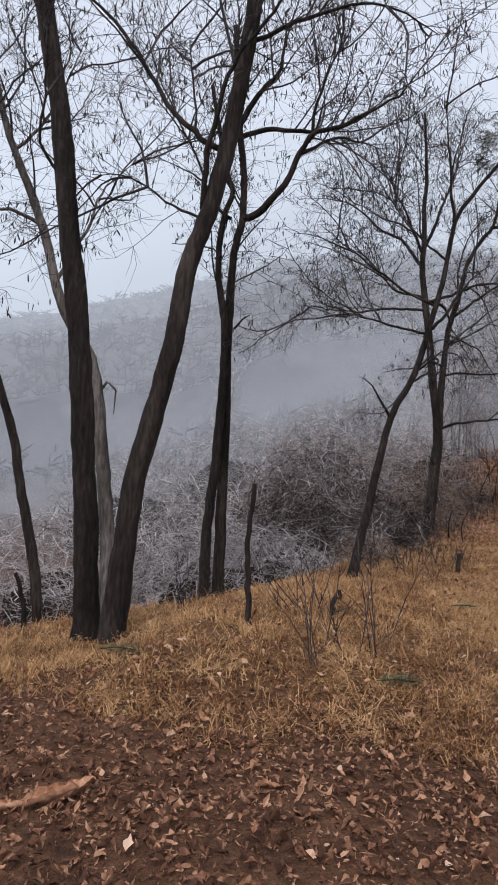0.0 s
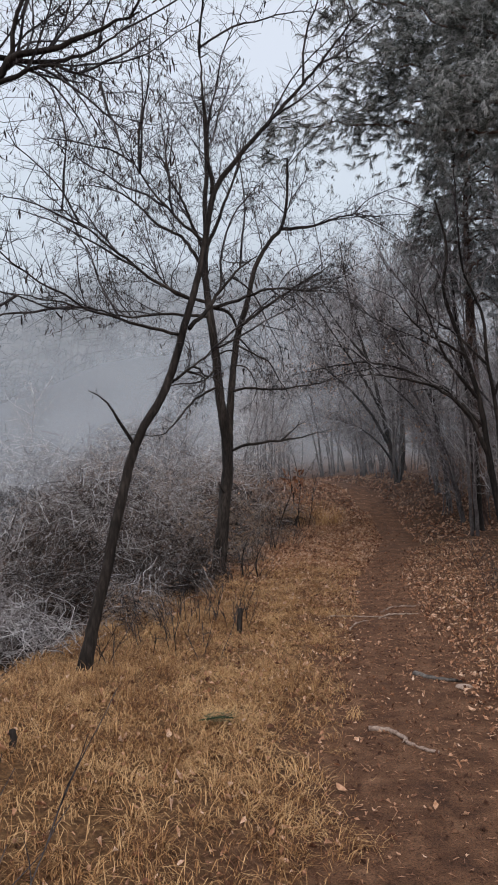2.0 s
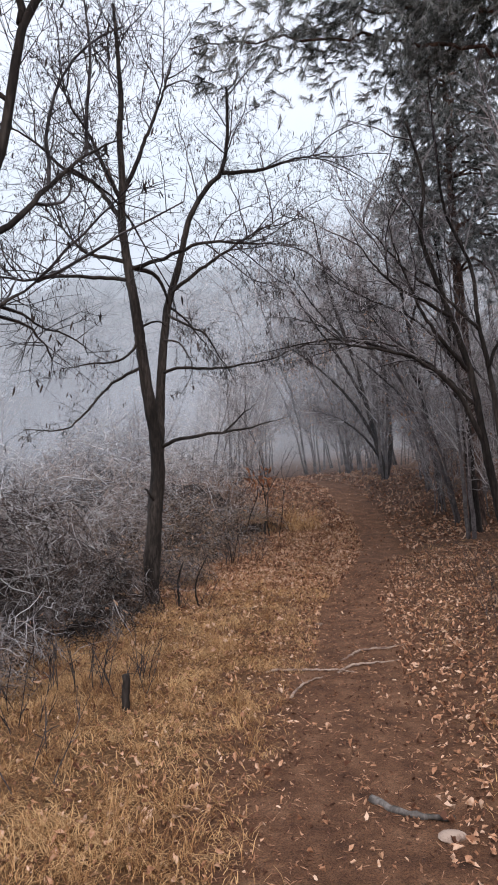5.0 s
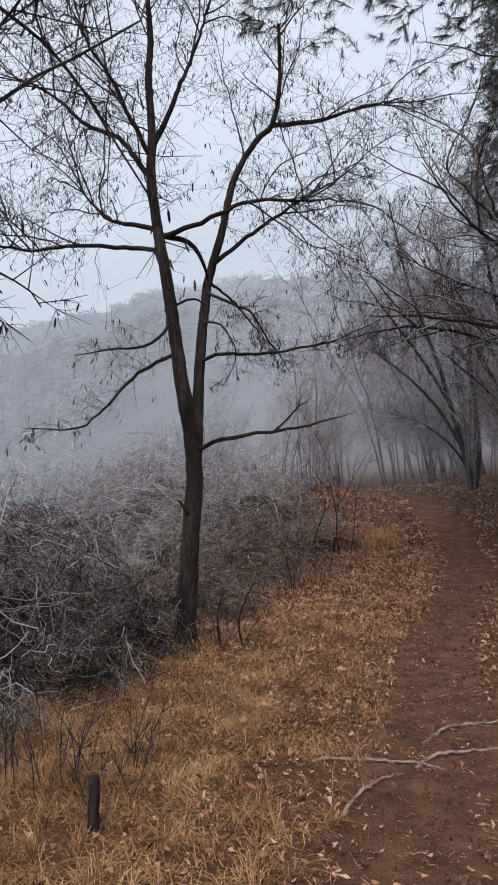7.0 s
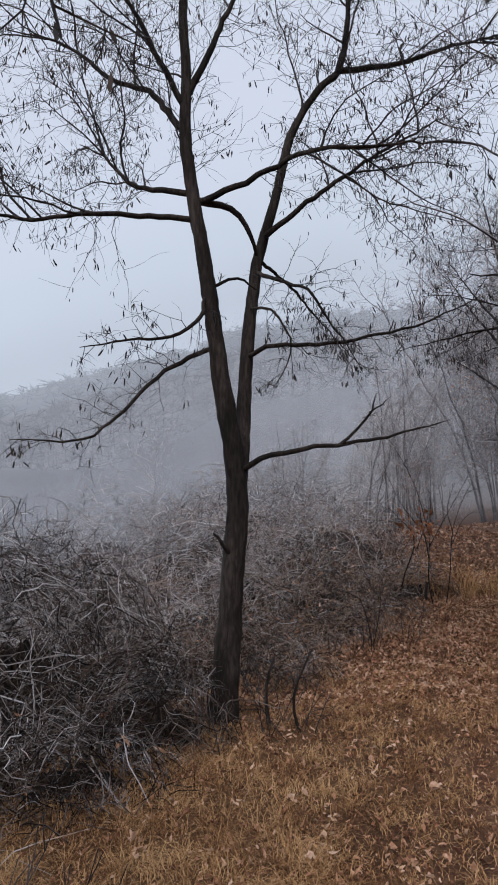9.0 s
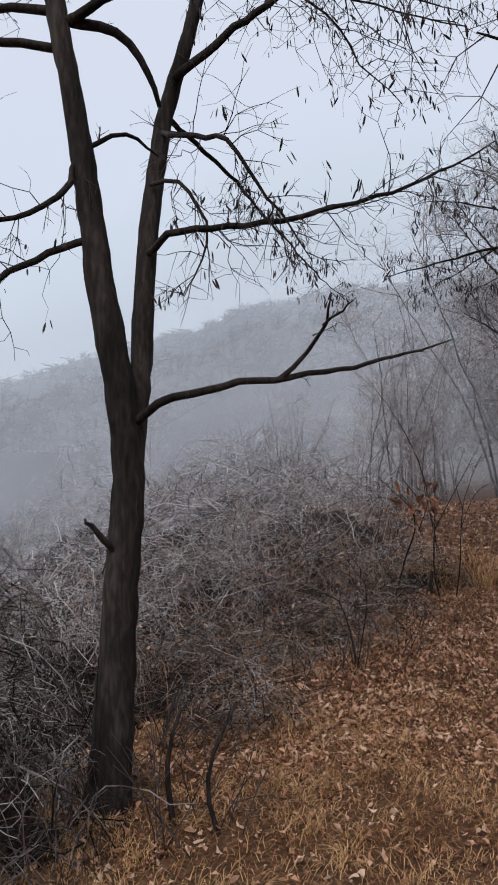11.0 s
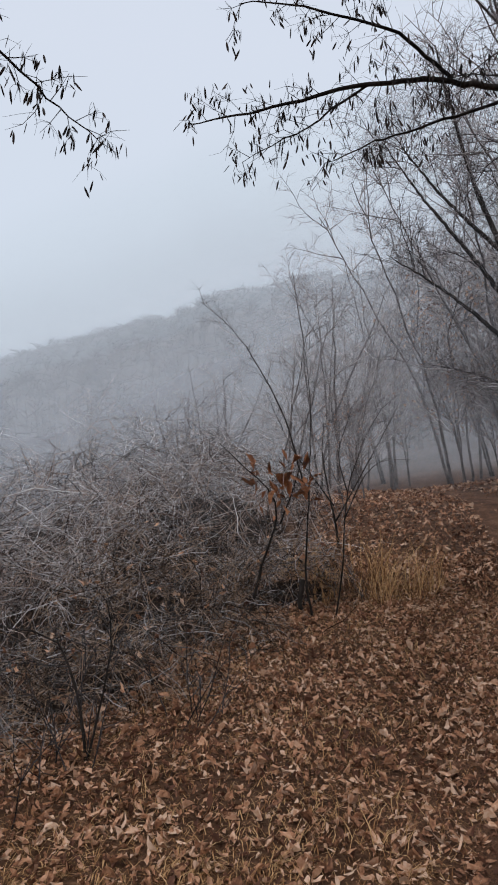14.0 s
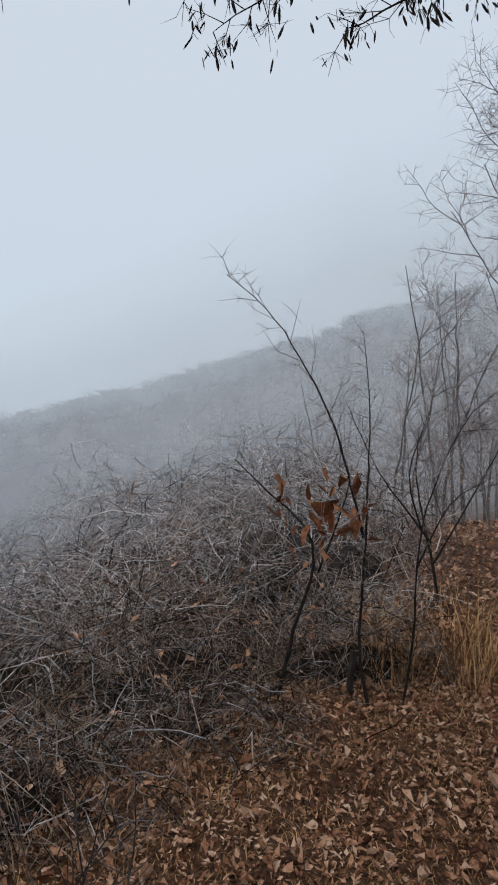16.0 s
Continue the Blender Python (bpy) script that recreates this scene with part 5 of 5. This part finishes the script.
singles = np.concatenate([leaf_spots(30, 4.5, 12, -1.1, 0.6), leaf_spots(120, 5, 14, 0.5, 1.8), leaf_spots(100, 12.5, 17.5, -2.4, -0.4)])
for p in singles:
    o = new("fallen_leaf", shapes[lrnd.integers(8)])
    o.matrix_world = Matrix.Translation((p[0], p[1], p[2] + 0.006)) @ pose(0, 0, 0, lrnd.normal(0, 8), lrnd.normal(0, 8), lrnd.uniform(0, 360)) @ Matrix.Scale(lrnd.uniform(0.4, 0.85), 4)
    tagged(o, "curled brown dead leaf lying on the ground", "leaf", "fallen leaves")

# ---- bits of straw and twig on the path ----
n = 8000
y = lrnd.uniform(1.2, 14, n)
x = path_x(y) + lrnd.normal(0, 0.7, n) - np.abs(lrnd.normal(0, 1.4, n)) * (y < 4.2)
a, L = lrnd.uniform(0, 6.28, n), lrnd.uniform(0.012, 0.055, n)
c = np.stack([x, y, ground_z(x, y) + 0.006], -1)
d = np.stack([np.cos(a), np.sin(a), lrnd.normal(0, 0.12, n)], -1) * L[:, None] / 2
w = np.stack([-np.sin(a), np.cos(a), 0 * a], -1) * 0.0014
v = np.stack([c - d - w, c - d + w, c + d + w, c + d - w, c + [0, 0, 0.004]], 1).reshape(-1, 3)
o5 = (np.arange(n) * 5)[:, None, None]
g = Geo()
g.v, g.f = [v], (o5 + np.array([[0, 1, 4], [1, 2, 4], [2, 3, 4], [3, 0, 4]])[None]).reshape(-1, 3).tolist()
tagged(new("path_debris", g.mesh("path_debris", M_DEBRIS)), "scattered bits of straw and needles on the path", "debris", kind="stuff")


# ---- short straw and twig ends among the fallen leaves ----
n = 30000
y = lrnd.uniform(9.5, 19, n)
x = path_x(y) - 0.3 - 3.2 * lrnd.uniform(0, 1, n)
x, y = x[x > edge_x(y) - 0.6], y[x > edge_x(y) - 0.6]
g = Geo()
blades(g, x, y, lrnd, 0.03, 0.1, 1.3, 0.0016, 0.012)
tagged(new("straw_litter", g.mesh("straw_litter", M_STRAW)), "bits of dry straw lying among fallen leaves", "straw", kind="stuff")


# ---- sticks, roots, stones ----
def stick(name, pts, r0, r1, label, category, mat=M_STICK, side=None):
    pts = [np.array((p[0], p[1], gz(p[0], p[1]) + (p[2] if len(p) > 2 else r0 * 0.5))) for p in pts]
    e = thing(name, *pts[0], label, category)
    o = np.array(e.location)
    ln = spline(pts, 0.03, 0.003, int(abs(pts[0][0]) * 1000))
    g = Geo()
    k = len(ln)
    g.tube(ln - o, np.linspace(r0, r1, k) * (1 + 0.13 * np.sin(np.arange(k) * 1.7)), 7)
    part("shaft", g, mat, e, "", True)
    if side:
        g = Geo()
        mid = ln[k // 2] - o
        g.tube(np.array([mid, mid + np.array(side) * 0.5, mid + np.array(side)]), [r1 * 0.8, r1 * 0.6, r1 * 0.3], 6)
        part("side_shoot", g, mat, e, "", True)
    return e


stick("fallen_stick", [(2.83, 6.08), (2.94, 6.02), (2.97, 5.85), (2.96, 5.76), (3.06, 5.6)], 0.017, 0.01, "pale crooked stick lying across the dirt path", "stick", side=(-0.05, -0.06, 0.0))
stick("fallen_stick", [(3.72, 7.2), (3.8, 7.02), (3.9, 6.93), (4.0, 6.88)], 0.022, 0.012, "grey mossy stick lying on the path", "stick", M_BARK_GREY)
stick("tree_root", [(3.8, 9.6, -0.01), (3.95, 9.6, 0.015), (4.2, 9.52, 0.015), (4.45, 9.39, 0.012), (4.6, 9.3, -0.02)], 0.012, 0.006, "exposed pale root crossing the dirt path", "root")
stick("tree_root", [(3.84, 8.9, -0.005), (3.94, 9.04, 0.015), (4.11, 9.21, 0.014), (4.25, 9.32, 0.0)], 0.012, 0.006, "exposed pale root on the dirt path", "root", side=(0.02, 0.12, 0))
stick("tree_root", [(4.4, 9.38, 0.0), (4.59, 9.51, 0.016), (4.82, 9.54, 0.01), (5.1, 9.6, -0.01)], 0.012, 0.006, "exposed pale root crossing the dirt path", "root")
stick("tree_root", [(4.58, 9.74, 0.0), (4.85, 9.94, 0.016), (5.15, 9.98, 0.012), (5.4, 10.1, -0.01)], 0.012, 0.006, "exposed pale root at the path's side", "root", side=(0.15, -0.08, 0))
stick("fallen_stick", [(4.2, 15.4), (4.5, 15.6), (4.9, 15.75), (5.2, 15.72)], 0.012, 0.006, "thin pale stick lying among leaves", "stick")
stick("fallen_stick", [(2.9, 9.9), (2.75, 9.95), (2.5, 9.9)], 0.012, 0.007, "dark thin stick lying in dry grass", "stick", M_BARK)


def stone(x, y, s, label):
    bm = bmesh.new()
    bmesh.ops.create_icosphere(bm, subdivisions=2, radius=s)
    for v in bm.verts:
        v.co = Vector((v.co.x * 1.3, v.co.y, v.co.z * 0.45)) * (1 + 0.25 * noise.noise(v.co * 30 + Vector((x, y, 0))))
    me = bpy.data.meshes.new("stone")
    bm.to_mesh(me)
    bm.free()
    me.materials.append(M_STICK)
    o = new("stone", me)
    o.location = (x, y, gz(x, y) + s * 0.15)
    tagged(o, label, "stone")


stone(3.9, 6.74, 0.05, "flat pale stone half sunk in the path")
stone(4.9, 11.2, 0.035, "small pale stone lying on the path")


# ---- stakes and stumps ----
def stump(name, pts, r0, r1, label, category):
    z = gz(pts[0][0], pts[0][1])
    e = thing(name, pts[0][0], pts[0][1], z, label, category)
    g = Geo()
    q = [np.array(p, float) - [pts[0][0], pts[0][1], 0] for p in pts]
    q[0][2] = -0.08
    ln = spline(q, 0.05, 0.004, 3)
    g.tube(ln, np.linspace(r0, r1, len(ln)), 9)
    part("stem", g, M_BARK, e, "", True)
    return e


stump("dead_stake", [(0.04, 4.6, 0), (0.02, 4.6, 0.38), (0.01, 4.6, 0.56), (0.05, 4.6, 0.92)], 0.022, 0.015, "dark dead stake standing at the grass edge", "stake")
stump("tree_stump", [(2.66, 8.9, 0), (2.66, 8.9, 0.15), (2.67, 8.9, 0.25)], 0.03, 0.026, "small dark cut stump in dry grass", "stump")
stump("tree_stump", [(0.63, 5.05, 0), (0.63, 5.05, 0.07), (0.65, 5.05, 0.13)], 0.02, 0.016, "small dark cut stump in dry grass", "stump")
stump("tree_stump", [(0.73, 5.4, 0), (0.73, 5.4, 0.06), (0.72, 5.4, 0.1)], 0.018, 0.015, "small dark cut stump in dry grass", "stump")
stump("dead_stake", [(-1.62, 5.3, 0), (-1.64, 5.3, 0.2), (-1.7, 5.3, 0.42)], 0.024, 0.014, "short dark dead stake beside the trees", "stake")


# ---- weeds, saplings ----
def weed(x, y, n, tall, r, label, seed, mat=M_TWIG, forks=3):
    rnd = np.random.default_rng(seed)
    e = thing("dead_weed", x, y, gz(x, y), label, "weed", "dead weeds")
    for _ in range(n):
        g = Geo()
        a, d = rnd.uniform(0, 6.28), r * math.sqrt(rnd.uniform())
        st = sprig(g, np.array([d * math.cos(a), d * math.sin(a), -0.03]), np.array([rnd.normal(0, 0.3), rnd.normal(0, 0.3), 1.0]), tall * rnd.uniform(0.5, 1.0), 0.1, 0.0, 0.09, rnd)
        g.tube(st, np.linspace(0.0036, 0.0016, len(st)), 4)
        for _ in range(forks):
            j = rnd.integers(1, len(st) - 1)
            tw = sprig(g, st[j], unit(st[j] - st[j - 1]) + rnd.normal(0, 0.5, 3), tall * rnd.uniform(0.15, 0.35), 0.08, 0.02, 0.12, rnd)
            g.tube(tw, np.linspace(0.003, 0.0015, len(tw)), 3)
        part("stalk", g, mat, e)
    return e


for i, (x, y, n, tall, r) in enumerate(((0.8, 4.2, 4, 0.85, 0.06), (0.45, 5.1, 4, 0.6, 0.1), (0.6, 4.3, 5, 0.7, 0.15), (-0.5, 5.5, 4, 0.6, 0.15), (2.4, 9.6, 16, 0.62, 0.28), (2.85, 9.65, 5, 0.6, 0.12),
                                        (2.75, 9.2, 4, 0.5, 0.15), (3.7, 12.6, 10, 0.75, 0.25), (4.87, 15.2, 6, 0.85, 0.15), (5.4, 15.7, 7, 0.7, 0.25), (4.6, 14.7, 6, 0.55, 0.25), (2.0, 7.9, 7, 0.5, 0.35),
                                        (1.3, 7.6, 5, 0.6, 0.2), (1.8, 8.8, 12, 0.6, 0.35), (6.4, 9.7, 10, 0.8, 0.35), (6.8, 10.6, 8, 0.9, 0.3), (5.9, 8.6, 5, 0.5, 0.3), (0.3, 6.0, 5, 0.6, 0.3), (-1.3, 5.7, 6, 0.6, 0.4), (3.3, 13.6, 8, 0.9, 0.4),
                                        (5.2, 17.4, 8, 0.8, 0.4), (4.2, 17.0, 8, 0.7, 0.5), (0.45, 3.9, 4, 0.8, 0.1))):
    weed(x, y, n, tall, r, "thin dark dead weed stalks standing in grass", 300 + i)


def sapling(x, y, stems, leaves, label, seed, rime=True):
    rnd = np.random.default_rng(seed)
    e = thing("sapling", x, y, gz(x, y), label, "sapling", "saplings by the path")
    o = np.array(e.location)
    gt = Geo()
    for pts, r0, r1 in stems:
        pts = [np.array(p, float) for p in pts]
        if pts[0][2] < 0.6:
            pts[0][2] = gz(pts[0][0], pts[0][1]) - 0.06
        ln = spline(pts, 0.1, 0.003, seed)
        g = Geo()
        g.tube(ln - o, 0.8 * np.linspace(r0, r1, len(ln)), 7)
        part("stem", g, M_BARK, e, "", True)
        twiggery(gt, None, [ln - o], rnd, 0.075, 0.45, 0.3, 0.9, 0.0, 0, 4, 0.003, 0.5)
    part("twig_spray", gt, M_RIME if rime else M_TWIG, e, "fine rimed twigs")["kind"] = "stuff"
    for p in leaves:
        g = Geo()
        scatter_leaves(g, np.zeros((1, 3)), rnd, 0.09, 0.19, 2.6, 1.7, 0.62)
        lf = part("leaf", g, M_LEAF_RUST, e, "curled rust-brown leaf")
        lf.location = np.array(p) - o
    return e


srnd = np.random.default_rng(41)
cloud = [(6.05 + srnd.normal(0, 0.17), 17.7 + srnd.normal(0, 0.1), 1.52 + srnd.normal(0, 0.15)) for _ in range(26)] + [(5.78, 17.65, 1.62), (5.85, 17.65, 1.66), (6.2, 17.7, 1.74), (6.26, 17.72, 1.7), (6.1, 17.7, 1.8), (6.38, 17.75, 1.62), (5.9, 17.65, 1.44)]
sapling(5.7, 17.9, [([(5.7, 17.9, 0), (5.77, 17.86, 0.55), (5.86, 17.8, 0.85), (6.0, 17.74, 1.25), (5.94, 17.7, 1.5), (5.75, 17.65, 1.68), (5.55, 17.6, 1.9)], 0.019, 0.004),
                     ([(6.03, 17.7, 1.2), (6.15, 17.7, 1.5), (6.24, 17.7, 1.75)], 0.01, 0.004)], cloud, "sapling with rust-brown withered leaves before a thicket", 201)
sapling(6.3, 17.95, [([(6.3, 17.95, 0), (6.25, 17.97, 0.7), (6.3, 18, 1.26), (6.35, 18.0, 1.91), (6.37, 18.0, 2.3), (6.35, 18.0, 2.75)], 0.014, 0.003),
                     ([(6.3, 18, 1.4), (6.14, 18.0, 2.11), (5.92, 18.0, 2.6), (5.7, 18.0, 2.95), (5.43, 18.0, 3.22)], 0.012, 0.003),
                     ([(6.22, 17.95, 0.7), (6.18, 17.95, 0.5), (6.2, 17.95, 0.45)], 0.03, 0.024)], [], "thin dark sapling with long bare shoots", 202)
sapling(6.49, 18.0, [([(6.49, 18.0, 0), (6.58, 18.0, 0.78), (6.67, 18.0, 1.47), (6.93, 18.0, 2.07), (7.15, 18.0, 2.3)], 0.011, 0.003),
                     ([(6.62, 18.0, 1.2), (6.85, 18.1, 1.6), (7.1, 18.2, 1.75)], 0.009, 0.003),
                     ([(6.66, 18, 1.45), (6.6, 18, 1.8), (6.75, 18, 2.2)], 0.008, 0.003)], [], "thin bare sapling with rimed twigs", 203)
sapling(6.9, 20.3, [([(6.9, 20.3, 0), (6.85, 20.3, 1.2), (6.75, 20.3, 1.9), (6.8, 20.3, 2.4)], 0.022, 0.004), ([(6.86, 20.3, 1.1), (7.3, 20.3, 1.8), (7.7, 20.2, 2.5)], 0.014, 0.004),
                    ([(6.86, 20.3, 1.3), (6.4, 20.3, 2.0), (6.1, 20.3, 2.7)], 0.013, 0.004)], [], "pale rimed bare shrub beside the path", 204)
sapling(4.87, 15.25, [([(4.87, 15.25, 0), (4.85, 15.25, 0.4), (4.75, 15.25, 0.75), (4.5, 15.2, 0.85)], 0.012, 0.004), ([(4.86, 15.25, 0.3), (5.0, 15.3, 0.7), (4.98, 15.3, 0.95)], 0.009, 0.003)], [], "small dark bare shrub among fallen leaves", 205, False)
sapling(3.62, 12.7, [([(3.62, 12.7, 0), (3.6, 12.7, 0.35), (3.68, 12.7, 0.6)], 0.022, 0.01), ([(3.85, 12.6, 0), (3.8, 12.6, 0.3), (3.95, 12.6, 0.65)], 0.018, 0.008)], [], "dark dead shrub stubs beside the forked tree", 206, False)


# ---- torn-off pine sprigs ----
def green_sprig(x, y):
    rnd = np.random.default_rng(int(x * 100) + 500)
    g = Geo()
    for _ in range(110):
        a = rnd.uniform(-0.6, 0.6)
        b = np.array([rnd.uniform(-0.08, 0.08), rnd.normal(0, 0.02), rnd.uniform(0.03, 0.07)])
        t = b + np.array([math.cos(a), math.sin(a), rnd.normal(0.05, 0.2)]) * rnd.uniform(0.06, 0.12)
        w = np.array([-math.sin(a), math.cos(a), 0]) * 0.002
        g.add([b - w, b + w, t], [[0, 1, 2]])
    g.tube(np.array([(-0.1, 0, 0.04), (0, 0, 0.05), (0.1, 0, 0.04)]), 0.004, 5)
    o = new("pine_sprig", g.mesh("pine_sprig", M_GREEN))
    o.location = (x, y, gz(x, y) + 0.02)
    tagged(o, "green pine sprig lying in dry grass", "sprig", "pine sprigs")


for x, y in ((1.79, 5.82), (-0.7, 4.02), (0.8, 3.7)):
    green_sprig(x, y)

# large curled leaves in the foreground
def curled_leaf(x, y, length, rz, roll, label):
    """A long dead leaf rolled in from its margins, with a thin stalk."""
    rnd = np.random.default_rng(int(100 * length) + int(rz))
    nu, nv = 16, 9
    rows = []
    for u in np.linspace(0, 1, nu):
        half = 0.21 * length * math.sin(math.pi * min(1, 0.06 + 0.94 * u)) ** 0.7 * (1 + 0.15 * rnd.normal())
        lift = 0.05 * length * math.sin(2.2 * u) + 0.14 * length * max(0, u - 0.6)
        for v in np.linspace(-1, 1, nv):
            a = v * roll * (0.75 + 0.5 * u)
            rows.append((length * (u - 0.5), half * math.sin(a) / max(roll, 0.5), lift + half * (1 - math.cos(a)) / max(roll, 0.5) + 0.004 * rnd.normal()))
    g = Geo()
    g.add(rows, [[i * nv + j, i * nv + j + 1, (i + 1) * nv + j + 1, (i + 1) * nv + j] for i in range(nu - 1) for j in range(nv - 1)])
    e = thing("fallen_leaf", x, y, gz(x, y) + 0.012, label, "leaf", "fallen leaves")
    e.rotation_euler = (0, radians(-4), radians(rz))
    part("blade", g, M_LEAF, e, "", True)
    g = Geo()
    g.tube(spline([(-length * 0.72, 0.01, 0.004), (-length * 0.6, 0, 0.008), (-length * 0.46, 0, 0.006)], 0.02), 0.0022, 5)
    part("stalk", g, M_LEAF, e)


for x, y, length, rz, roll in ((-0.66, 2.44, 0.26, 28, 1.9), (-0.58, 2.52, 0.2, 52, 1.3), (-0.78, 2.38, 0.16, 12, 2.2), (-0.25, 2.9, 0.1, 40, 1.5), (0.6, 2.9, 0.1, 120, 1.6), (0.12, 2.6, 0.11, 200, 1.4)):
    curled_leaf(x, y, length, rz, roll, "large curled yellow-brown dead leaf on the ground")
